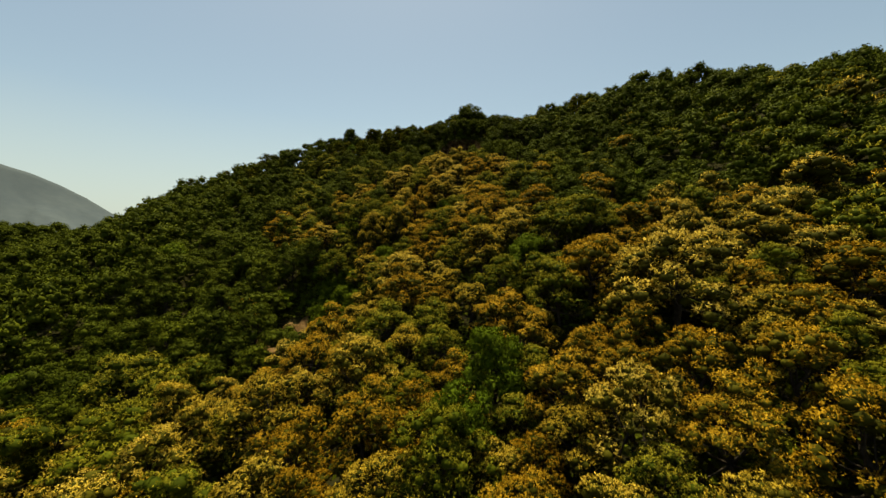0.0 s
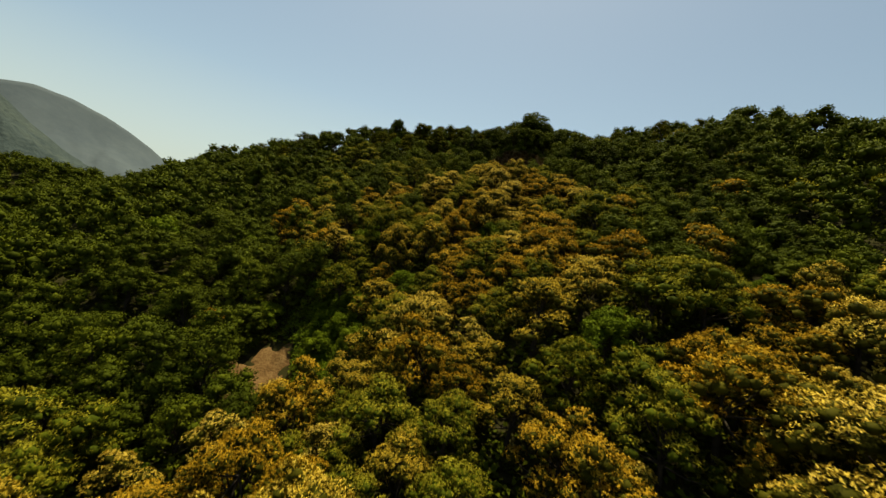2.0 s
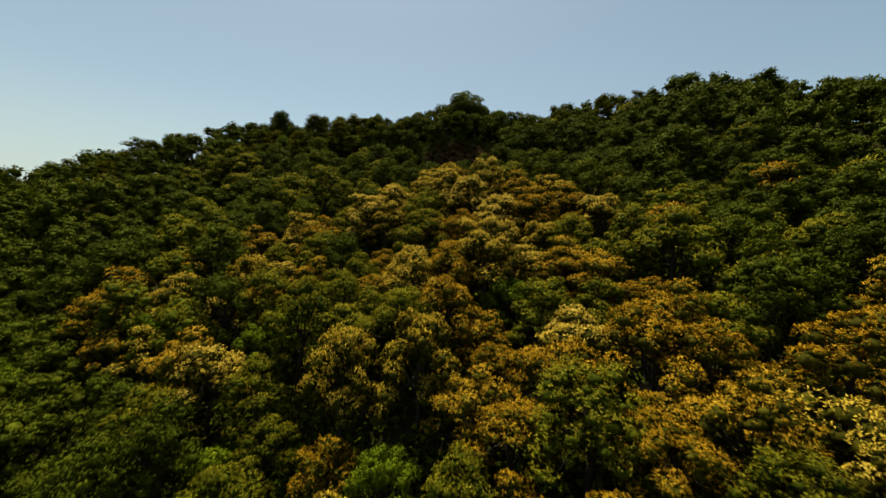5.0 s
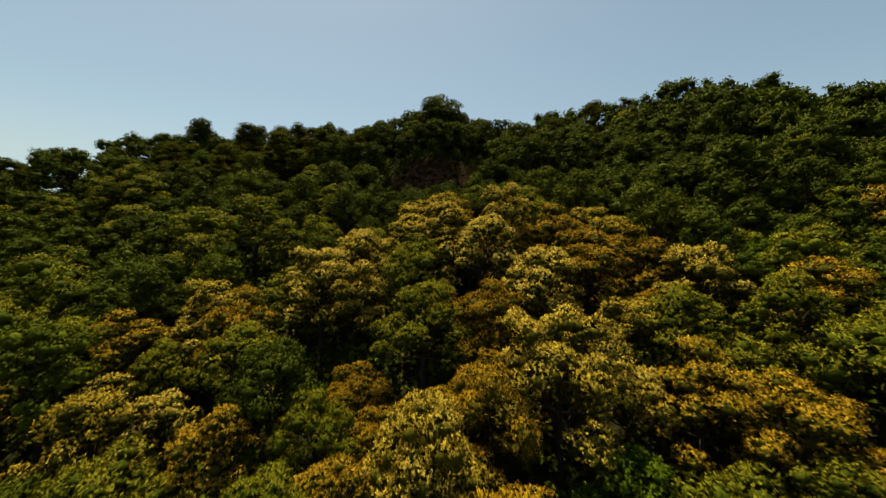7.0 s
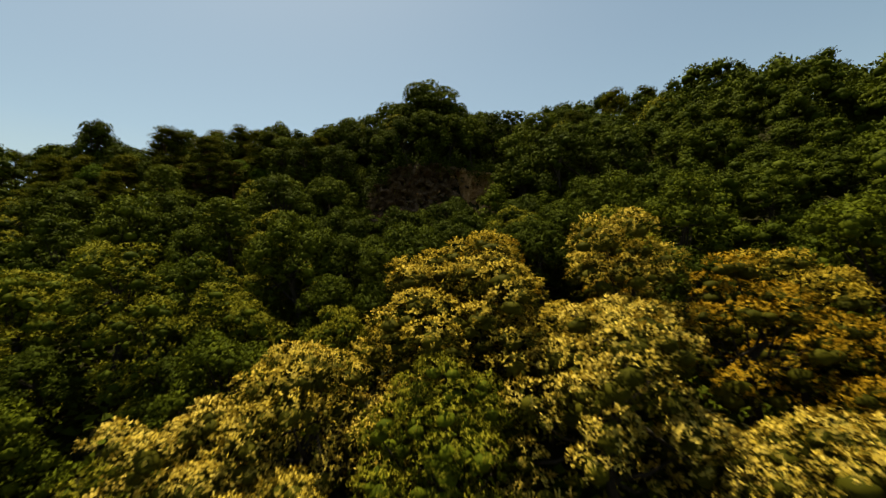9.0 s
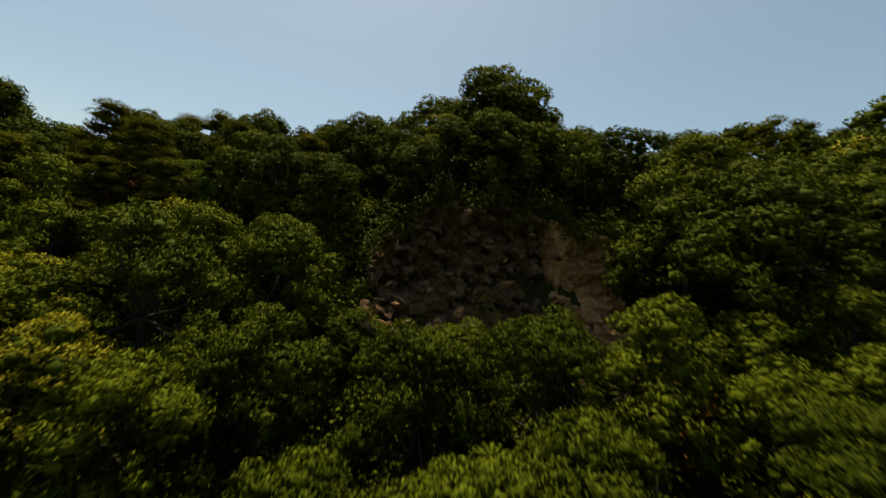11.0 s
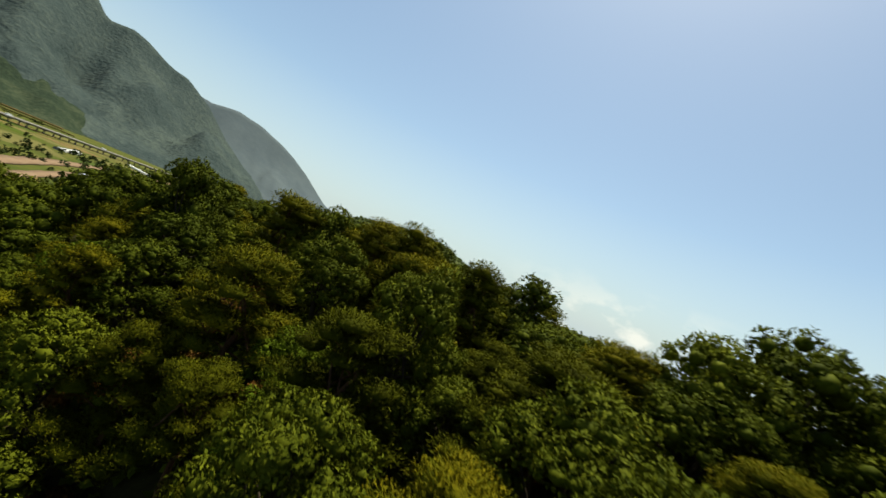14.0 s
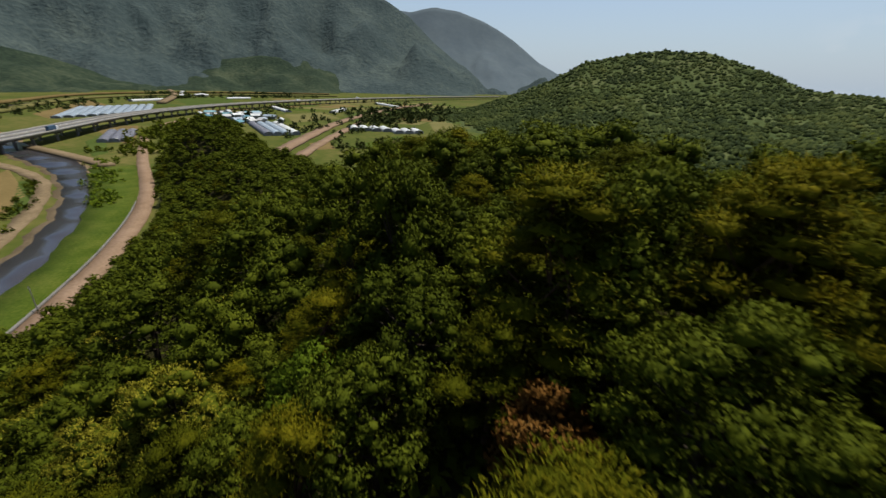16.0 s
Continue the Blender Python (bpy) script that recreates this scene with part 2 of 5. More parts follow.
def blades(centre, way, length, width, fold=0.12, face=None):
    """Leaf blades: one folded four-cornered blade for each centre, pointing along way and turned towards face."""
    n = len(centre)
    way = unit(way)
    side = unit(np.cross(way, rng.normal(size=(n, 3)) if face is None else face))
    up = np.cross(side, way)
    L, W = np.broadcast_to(length, n)[:, None], np.broadcast_to(width, n)[:, None]
    base, tip = centre, centre + way * L - up * L * 0.1
    mid = centre + way * L * 0.5 + up * L * fold
    v = np.stack([base, mid + side * W * 0.5, tip, mid - side * W * 0.5], 1).reshape(-1, 3)
    f = np.arange(4 * n).reshape(n, 4)
    return v, f


def join(parts_):
    vs, fs, ms, k = [], [], [], 0
    for i, (v, f) in enumerate(parts_):
        vs.append(v), fs.append(f + k), ms.append(np.full(len(f), i))
        k += len(v)
    return np.concatenate(vs), np.concatenate(fs), np.concatenate(ms)


def leafy(name, pieces, mat, parent, label=""):
    """One mesh of leaves and clumps, each piece with vertices, faces and the rounded normals of its clump."""
    v, f, _ = join([q[:2] for q in pieces])
    no = np.concatenate([q[2] for q in pieces])
    turned = (np.cross(v[f[:, 2]] - v[f[:, 0]], v[f[:, 3]] - v[f[:, 1]]) * no[f].sum(1)).sum(1) < 0
    f = np.where(turned[:, None], f[:, ::-1], f)
    return mesh_ob(name, v, f, mat, parent, label=label, normals=no)


def tube(points, radii, sides=6):
    pts = np.array(points, float)
    n = len(pts)
    d = unit(np.gradient(pts, axis=0))
    ref = np.array([0.3, 0.9, 0.1]) if abs(d[0, 2]) > 0.5 else np.array([0, 0, 1.0])
    a = unit(np.cross(d, ref))
    b = np.cross(d, a)
    ang = np.arange(sides) / sides * 2 * np.pi
    ring = a[:, None] * np.cos(ang)[None, :, None] + b[:, None] * np.sin(ang)[None, :, None]
    v = (pts[:, None] + ring * np.array(radii)[:, None, None]).reshape(-1, 3)
    i, j = np.meshgrid(np.arange(n - 1), np.arange(sides), indexing="ij")
    f = np.stack([i * sides + j, i * sides + (j + 1) % sides, (i + 1) * sides + (j + 1) % sides, (i + 1) * sides + j], -1).reshape(-1, 4)
    return v, f


def trunk_mesh(h, r, limbs, lean=0.3):
    p = [np.array([0, 0, -0.8])]
    for k in range(1, 6):
        p.append(np.array([math.sin(k * 1.7) * lean * k / 5, math.cos(k * 2.3) * lean * k / 5, h * 0.8 * k / 5]))
    out = [tube(p, [r * 1.35, r, r * 0.85, r * 0.7, r * 0.5, r * 0.25], 7)]
    for q in limbs:
        s = p[2 + int(rng.integers(0, 3))]
        q = np.asarray(q)
        m = s * 0.5 + q * 0.5 + np.array([0, 0, -0.25])
        out.append(tube([s, m, q], [r * 0.4, r * 0.28, r * 0.08], 5))
    v, f, _ = join(out)
    return v, f


def lobes_for(R, H, masses, each, flat=0.6, full=1.0):
    """Centres and radii of a crown's lobes: boughs over a dome, each of several rounded clumps."""
    out = []
    for k in range(masses):
        u = (k + 0.5) / masses
        az = k * 2.39996 + rng.normal() * 0.25
        rad = R * 0.74 * u ** 0.55 * (1 + rng.normal() * 0.12)
        z = H - R * 0.25 - R * flat * 1.9 * u ** 1.8 + rng.normal() * 0.14 * R
        c = np.array([rad * math.cos(az), rad * math.sin(az), z])
        away = unit(np.array([[c[0], c[1], R * 0.6]]))[0]
        for q in range(each):
            d = unit((rng.normal(size=(1, 3)) + away * 0.9))[0]
            out.append((*(c + d * R * 0.27 * np.array([1, 1, 0.85])), R * full * (0.14 + 0.11 * rng.random())))
    a = np.array(out)
    a[:, 2] = np.maximum(a[:, 2], H * 0.16)
    return a


RHOMB_V = np.array([(x, y, z) for x in (-1, 1) for y in (-1, 1) for z in (-1, 1)] + [(2, 0, 0), (-2, 0, 0), (0, 2, 0), (0, -2, 0), (0, 0, 2), (0, 0, -2)], float)
RHOMB_F = []
for _a in range(8, 14):
    for _b in range(_a + 1, 14):
        if abs(RHOMB_V[_a] @ RHOMB_V[_b]) < 0.1:
            _m = [k for k in range(8) if np.all(RHOMB_V[k] * RHOMB_V[_a] >= 0) and RHOMB_V[k] @ RHOMB_V[_a] > 0 and RHOMB_V[k] @ RHOMB_V[_b] > 0]
            RHOMB_F.append((_a, _m[0], _b, _m[1]))
RHOMB_V = RHOMB_V / np.array([math.sqrt(3)] * 8 + [2] * 6)[:, None]


def cores(lobes, share=0.8, squash=0.85, uneven=0.15, up=0.1):
    """The closed inner mass of each clump of leaves, uneven."""
    n = len(lobes)
    r = lobes[:, None, 3:4] * share * (1 - uneven + 2 * uneven * rng.random((n, 14, 1)))
    v = lobes[:, None, :3] + RHOMB_V[None] * r * np.array([1, 1, squash])
    f = (np.array(RHOMB_F)[None] + (np.arange(n) * 14)[:, None, None]).reshape(-1, 4)
    return v.reshape(-1, 3), f, np.tile(unit(RHOMB_V / np.linalg.norm(RHOMB_V, axis=1)[:, None] + np.array([0, 0, up])), (n, 1))


def crown_points(lobes, tufts, squash=0.85, down=-0.1):
    """Points spread over the outer, upper sides of the lobes, with outward ways."""
    w = lobes[:, 3] ** 2
    n = tufts * 4
    pick = rng.choice(len(lobes), size=n, p=w / w.sum())
    d = unit(rng.normal(size=(n, 3)))
    d[:, 2] = np.where(d[:, 2] < down, -d[:, 2], d[:, 2])
    c = lobes[pick, :3] + d * lobes[pick, 3:4] * np.array([1, 1, squash]) * (0.9 + 0.2 * rng.random((n, 1)))
    inside = np.zeros(n, bool)
    for k, lb in enumerate(lobes):
        q = (c - lb[:3]) / np.array([1, 1, squash])
        inside |= (np.linalg.norm(q, axis=1) < lb[3] * 0.85) & (pick != k)
    return c[~inside][:tufts], d[~inside][:tufts]


def tufted(c, d, per, length, width, out=0.3, wild=0.75, lift=0.1, turn=0.35, loose=0.22):
    """Bunches of blades on a crown, lying over its clumps like shingles, with unevenness."""
    n = len(c) * per
    cc = np.repeat(c, per, 0) + rng.normal(size=(n, 3)) * length * loose
    dd = np.repeat(d, per, 0)
    way = dd * out + rng.normal(size=(n, 3)) * wild + np.array([0, 0, lift])
    L = length * (0.7 + 0.6 * rng.random(n))
    v, f = blades(cc, way, L, width * (0.7 + 0.6 * rng.random(n)), 0.12, dd + rng.normal(size=(n, 3)) * turn)
    return v, f, np.repeat(unit(dd + np.array([0, 0, 0.12]) + rng.normal(size=(n, 3)) * 0.28), 4, 0)


# tufts, leaf blades each, blossom blades each, leaf length, boughs, clumps on each
LODS = {"close": (3400, 2, 3, 0.13, 17, 6), "near": (1800, 2, 3, 0.155, 16, 5), "mid": (1250, 1, 3, 0.18, 14, 5), "far": (720, 1, 2, 0.22, 11, 5), "mass": (170, 1, 1, 0.42, 8, 4)}


def make_tree(name, label, kind, R, H, lod, group, blossom=None, leaf=None, bark=None):
    """One tree standing on the origin: trunk with limbs, leafy crown, and blossom where it flowers."""
    ob = new(name)
    ob.empty_display_size = 0.3
    tagged(ob, label, "tree", group)
    tufts, per_leaf, per_blossom, ls, boughs, each = LODS[lod]
    fine = lod in ("close", "near", "mid")
    if kind == "pine":
        pads = []
        count = 34 if fine else 22
        for k in range(count):
            u = (k + 0.5) / count
            az = k * 2.4 + rng.normal() * 0.3
            rad = R * (0.15 + 0.85 * u ** 0.6) * (0.5 + 0.5 * rng.random())
            pads.append((rad * math.cos(az), rad * math.sin(az), H * (1.0 - 0.68 * u ** 1.1) - 0.3 + rng.normal() * 0.2, R * (0.27 + 0.15 * rng.random())))
        lob = np.array(pads)
        v, f = trunk_mesh(H * 1.15, 0.14 * R / 2.5, lob[::3 if fine else 5, :3] - np.array([0, 0, 0.15]), 0.6)
        mesh_ob("trunk", v, f, bark, ob, smooth=True)
        n = tufts * 6
        pick = rng.choice(len(lob), size=n, p=lob[:, 3] ** 2 / (lob[:, 3] ** 2).sum())
        d = unit(rng.normal(size=(n, 3)))
        d[:, 2] = np.where(d[:, 2] < -0.3, -d[:, 2], d[:, 2])
        c = lob[pick, :3] + d * lob[pick, 3:4] * np.array([1, 1, 0.5]) * (0.35 + 0.65 * rng.random((n, 1)) ** 0.6)
        way = d * np.array([0.8, 0.8, 0.5]) + rng.normal(size=(n, 3)) * 0.6 + np.array([0, 0, 0.35])
        v, f = blades(c, way, ls * (1.1 + 0.7 * rng.random(n)), ls * 0.3, 0.1, np.array([0, 0, 1.0]) + rng.normal(size=(n, 3)) * 0.7)
        nn = np.repeat(unit(d + np.array([0, 0, 0.35]) + rng.normal(size=(n, 3)) * 0.35), 4, 0)
        leafy("crown", [(v, f, nn), cores(lob, 0.6, 0.36, 0.3)], leaf, ob)
        return ob
    lob = lobes_for(R, H, boughs, each, 0.7 if kind != "tall" else 0.8, {"far": 1.22, "mass": 1.4, "mid": 1.08}.get(lod, 1.0))
    v, f = trunk_mesh(H, 0.16 * R / 2.5, lob[::6 if fine else 12, :3], 0.4)
    mesh_ob("trunk", v, f, bark, ob, smooth=True)
    c, d = crown_points(lob, tufts, 0.85, -0.45)
    if blossom is None:
        outer = tufted(c, d, per_leaf + 2, ls * 1.2, ls * 0.62)
    else:
        low = (d[:, 2] < 0.3) | (rng.random(len(c)) < 0.25)
        outer = tufted(c[low] - d[low] * 0.05, d[low], per_leaf + 1, ls * 1.25, ls * 0.6)
    inner = cores(lob, {"close": 0.46, "near": 0.52, "mid": 0.6}.get(lod, 0.7), 0.8, 0.2)
    leafy("crown", [outer, inner], leaf, ob)
    if blossom is not None:
        top = d[:, 2] > 0.2 + 0.15 * rng.normal(size=len(c))
        leafy("blossom", [tufted(c[top] + d[top] * 0.05, d[top], per_blossom + 3, ls * 1.0, ls * 0.38, 0.55, 0.7, 0.1, 0.3)], blossom, ob, "dense catkin blossom")
    return ob


# ---------- ground ----------
VALLEY = -22.0
KNOT_X, KNOT_Y, KNOT_STEP = -210.0, -70.0, 35.0
KNOTS = np.array([
    [0, 0, 0, 0, 0, 0, 0, 0, -1, -1, -1],
    [0, 0, 0, 0, 0, 0, -1, -1, -2, -1, 3],
    [0, 0, 0, 0, 0, -1, 2, 3, 8, 11, 19],
    [0, 0, 0, 0, 0, -3, 11, 13, 29, 42, 47],
    [0, -1, 0, 4, 12, 15, 28, 28, 50, 65, 69],
    [-1, -2, 4, 17, 32, 33, 43, 51, 69, 72, 73],
    [0, 8, 14, 26, 47, 57, 57, 59, 67, 66, 62],
    [1, 7, 8, 14, 29, 36, 35, 40, 47, 44, 37],
    [1, 0, -3, -4, 0, 4, 7, 11, 13, 8, 3],
], float)


# finer swells of the slope over the broad form
LIFT_X, LIFT_Y, LIFT_STEP = -63.0, 13.0, 14.0
LIFT = np.array([
    [0.0, 0.0, -0.0, 0.1, 0.3, 0.4, 0.4, 0.3, 0.2, 0.1, 0.0],
    [0.1, 0.1, -0.1, -0.0, 0.9, 1.2, 1.3, 1.1, 0.7, 0.3, 0.1],
    [0.2, 0.4, -0.3, -0.6, -0.0, -0.1, 1.3, 1.8, 1.1, 0.5, 0.1],
    [0.7, 1.4, -0.2, -0.7, -0.0, 0.8, 2.3, 2.2, 1.3, 0.7, 0.2],
    [0.6, 1.4, 0.3, 0.3, 1.8, 2.3, 1.8, 2.0, 1.3, 0.8, 0.2],
    [0.3, 0.8, -1.1, -0.9, 2.3, 1.6, 0.8, 1.4, 1.1, 0.9, 0.3],
    [0.2, 0.5, -0.3, 0.3, 1.9, 2.2, 1.8, 1.1, 0.7, 1.4, 0.7],
    [-0.0, -0.0, 0.1, 1.2, 1.4, 2.0, 2.9, 0.9, -0.6, 1.4, 1.1],
    [-0.2, -0.9, -1.0, 0.8, 0.9, 0.3, 1.9, 1.1, -0.6, 0.7, 1.0],
], float)


def spline_w(t):
    return [(1 - t) ** 3 / 6, (3 * t ** 3 - 6 * t ** 2 + 4) / 6, (-3 * t ** 3 + 3 * t ** 2 + 3 * t + 1) / 6, t ** 3 / 6]


def bell(x, y, cx, cy, sx, sy, turn=0.0):
    a = radians(turn)
    u, v = (x - cx) * math.cos(a) + (y - cy) * math.sin(a), -(x - cx) * math.sin(a) + (y - cy) * math.cos(a)
    return np.exp(-(u / sx) ** 2 - (v / sy) ** 2)


def cliff_face(x):
    """Where the rock face runs, for each x."""
    return 110.0 + 0.02 * (x - 3) ** 2 - 0.62 * np.maximum(x - 7, 0) + 0.6 * np.sin((x - 1) * 0.9)


def swell(x, y, grid, x0, y0, step):
    """A smooth height from a coarse grid of control heights."""
    u, v = (x - x0) / step, (y - y0) / step
    i, j = np.floor(u).astype(int), np.floor(v).astype(int)
    wu, wv = spline_w(u - i), spline_w(v - j)
    ny, nx = grid.shape
    z = np.zeros(np.broadcast(x, y).shape)
    for p in range(4):
        for q in range(4):
            ii, jj = i + p - 1, j + q - 1
            z = z + np.where((ii >= 0) & (jj >= 0) & (jj < ny) & (ii < nx), grid[np.clip(jj, 0, ny - 1), np.clip(ii, 0, nx - 1)], 0.0) * wu[p] * wv[q]
    return z


def hill_height(x, y):
    """Ground height: the hillside, its ridge, the rock face, and the spur that runs down to the valley."""
    x, y = np.asarray(x, float), np.asarray(y, float)
    u, v = (x - KNOT_X) / KNOT_STEP, (y - KNOT_Y) / KNOT_STEP
    i, j = np.floor(u).astype(int), np.floor(v).astype(int)
    wu, wv = spline_w(u - i), spline_w(v - j)
    ny, nx = KNOTS.shape
    z = np.zeros(np.broadcast(x, y).shape)
    for p in range(4):
        for q in range(4):
            ii, jj = i + p - 1, j + q - 1
            ok = (ii >= 0) & (jj >= 0) & (jj < ny)
            z = z + np.where(ok, KNOTS[np.clip(jj, 0, ny - 1), np.clip(ii, 0, nx - 1)], 0.0) * wu[p] * wv[q]
    z = z * np.clip(1 - (x - 220) / 400, 0, 1)
    z = z + 2.4 * bell(x, y, -36, 141, 17, 9) + 2.6 * bell(x, y, -2, 122, 24, 9) + 3.0 * bell(x, y, -26, 137, 22, 10) + 3.4 * bell(x, y, 58, 116, 15, 13) - 6.5 * bell(x, y, 95, 93, 17, 30) + 3.0 * bell(x, y, 12, 50, 14, 10) - 3.0 * bell(x, y, -15, 52, 9, 9)
    z = z - 2.6 * bell(x, y, 1, 99, 11, 6) - 4.0 * bell(x, y, -14, 113, 8, 5) - 3.5 * bell(x, y, 20, 98, 10, 7) - 3.5 * bell(x, y, 78, 88, 36, 45) - 6.0 * bell(x, y, -100, 108, 48, 15)
    z = z - 4.5 * bell(x, y, 70, 97, 13, 10) - 2.5 * bell(x, y, 54, 112, 8, 6) + 4.0 * bell(x, y, 46, 126, 8, 7) - 1.3 * bell(x, y, 29, 115, 6, 6) - 3.0 * bell(x, y, 12, 104.5, 4, 3.5) - 1.5 * bell(x, y, 6, 106, 5, 2.5)
    z = z + (3.2 * np.tanh((y - cliff_face(x)) / 1.3) + 0.7) * bell(x, y, 6.5, 109.7, 8.5, 7)
    spur = 21 * bell(x, y, -188, 166, 95, 24, -4) + 26 * bell(x, y, -296, 170, 44, 31, -4) + 9 * bell(x, y, -195, 190, 50, 20)
    z = np.maximum(z, 0) + spur * np.clip(1 - z / 40, 0, 1)
    foot = np.interp(x, [-720, -551, -382, -290, -240, -192, -157, -124, -60], [240, 156, 138, 133, 126, 113, 100, 86, 62])
    low = np.clip((y - foot - 4) / 14, 0, 1)
    z = z * (low + (1 - low) * np.clip((x + 110) / 50, 0, 1))
    z = z + swell(x, y, LIFT, LIFT_X, LIFT_Y, LIFT_STEP) * np.clip(z / 4, 0, 1)
    z = z + np.clip(z / 6, 0, 1) * (0.9 * np.sin(x * 0.21 + 1) * np.sin(y * 0.17) + 0.5 * np.sin(x * 0.5 + y * 0.37))
    return VALLEY + z


def axis(lo, hi, step, reach):
    mid = np.arange(lo, hi + 0.1, step)
    out, s, grown = hi, step, []
    while out < reach:
        s *= 1.22
        out += s
        grown.append(out)
    back, s, q = [], step, lo
    while q > -reach:
        s *= 1.22
        q -= s
        back.append(q)
    return np.array(back[::-1] + list(mid) + grown)


gx, gy = axis(-330, 150, 3.0, 4600), axis(-60, 260, 2.5, 4600)
GX, GY = np.meshgrid(gx, gy)
GZ = hill_height(GX, GY)
nxg = len(gx)
gi, gj = np.meshgrid(np.arange(len(gy) - 1), np.arange(nxg - 1), indexing="ij")
gf = np.stack([gi * nxg + gj, gi * nxg + gj + 1, (gi + 1) * nxg + gj + 1, (gi + 1) * nxg + gj], -1).reshape(-1, 4)
fx, fy, fz = [a[:-1, :-1].ravel() for a in (GX, GY, GZ)]
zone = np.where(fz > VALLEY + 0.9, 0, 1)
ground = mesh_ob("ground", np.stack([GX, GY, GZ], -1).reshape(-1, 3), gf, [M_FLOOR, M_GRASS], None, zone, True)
tagged(ground, "wooded hillside earth running down to a green river valley", "ground", kind="structure")

# ---------- distant hills ----------
EYE0 = np.array([-13.5, 119.0])


def polar_slope(name, bearings, crest, foot, rc, r1, mat, rough, steps=(150, 46), seed=1, label="", base=0.0):
    """A hill seen across the valley: rises from distance r0 to its crest line at rc and falls away behind."""
    nb, nr = steps
    b = np.linspace(bearings[0], bearings[1], nb)
    front = int(nr * 0.8)
    w = np.concatenate([np.linspace(0, 1, front), np.linspace(1, 2, nr - front + 1)[1:]])
    B, U = np.meshgrid(b, w)
    r0 = np.interp(B, [c[0] for c in foot], [c[1] for c in foot]) if isinstance(foot, list) else foot
    R = np.where(U <= 1, r0 + (rc - r0) * U, rc + (r1 - rc) * (U - 1))
    cr = np.interp(B, [c[0] for c in crest], [c[1] for c in crest])
    u = np.clip(U, 0, 1)
    shape = u ** 1.15 * (1 - 0.18 * np.sin(u * math.pi))
    shape = np.where(U > 1, 1 - np.maximum(U - 1, 0) ** 1.3, shape)
    X, Y = EYE0[0] - R * np.sin(np.radians(B)), EYE0[1] + R * np.cos(np.radians(B))
    nz = np.array([noise.fractal(Vector((x * 5.2 / rc, y * 5.2 / rc, seed)), 0.9, 2.1, 6) for x, y in zip(X.ravel(), Y.ravel())]).reshape(X.shape)
    nz2 = np.array([noise.fractal(Vector((q * 0.22, w * 1.5, seed + 7)), 0.9, 2.1, 4) for q, w in zip(B.ravel(), u.ravel())]).reshape(X.shape)
    Z = VALLEY - 3 + (cr - VALLEY + 3) * shape + base * shape + rough * (nz + 1.3 * nz2) * np.clip(u * 3, 0, 1) * np.clip((1.02 - u) * 2.5, 0.12, 1)
    i, j = np.meshgrid(np.arange(nr - 1), np.arange(nb - 1), indexing="ij")
    f = np.stack([i * nb + j + 1, i * nb + j, (i + 1) * nb + j, (i + 1) * nb + j + 1], -1).reshape(-1, 4)
    ob = mesh_ob(name, np.stack([X, Y, Z], -1).reshape(-1, 3), f, mat, None, None, True)
    tagged(ob, label, "hill", kind="structure")
    return X, Y, Z, u


# crest lines: bearing left of +y, height of the crest
HILL_CREST = [(-34, 30), (-22, 33), (-15, 34), (-11, 35), (-5, 36), (0, 39), (4.5, 36), (10.5, 42), (14.5, 64), (20, 89), (24.5, 91), (28, 87), (33, 74), (36.6, 46), (39, 33), (44, 8), (48, -14), (52, -22)]
HX, HY, HZ, HU = polar_slope("backdrop_hill", (52, -34), HILL_CREST, [(-34, 240), (20, 250), (34, 330), (44, 500), (52, 560)], 760, 1150, M_HILL, 6.0, (170, 52), 2, "rounded green wooded hill beyond the valley")
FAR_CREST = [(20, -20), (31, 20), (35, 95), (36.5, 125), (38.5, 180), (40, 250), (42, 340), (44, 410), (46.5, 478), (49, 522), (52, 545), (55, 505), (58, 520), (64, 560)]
polar_slope("backdrop_mountain_far", (66, 18), FAR_CREST, 2500, 3500, 4300, M_MOUNT_FAR, 34.0, (150, 40), 5, "mountain far down the valley with haze painted into its blue-grey colour")
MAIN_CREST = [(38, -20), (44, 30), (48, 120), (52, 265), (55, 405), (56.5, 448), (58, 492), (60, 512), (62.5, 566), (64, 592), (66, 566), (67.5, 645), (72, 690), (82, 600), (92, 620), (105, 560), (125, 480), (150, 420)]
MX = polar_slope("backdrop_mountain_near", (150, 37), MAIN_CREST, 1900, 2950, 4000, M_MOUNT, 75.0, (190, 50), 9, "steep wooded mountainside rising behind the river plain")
FOOT_CREST = [(55, -22), (60, 0), (64, 60), (68, 105), (73, 120), (78, 90), (81, 30), (84, -22)]
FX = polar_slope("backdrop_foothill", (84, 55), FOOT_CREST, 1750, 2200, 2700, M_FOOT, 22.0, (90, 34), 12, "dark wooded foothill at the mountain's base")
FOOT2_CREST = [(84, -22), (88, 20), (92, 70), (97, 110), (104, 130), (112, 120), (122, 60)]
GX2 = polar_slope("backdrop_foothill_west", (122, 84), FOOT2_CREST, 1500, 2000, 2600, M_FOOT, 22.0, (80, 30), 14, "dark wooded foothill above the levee")


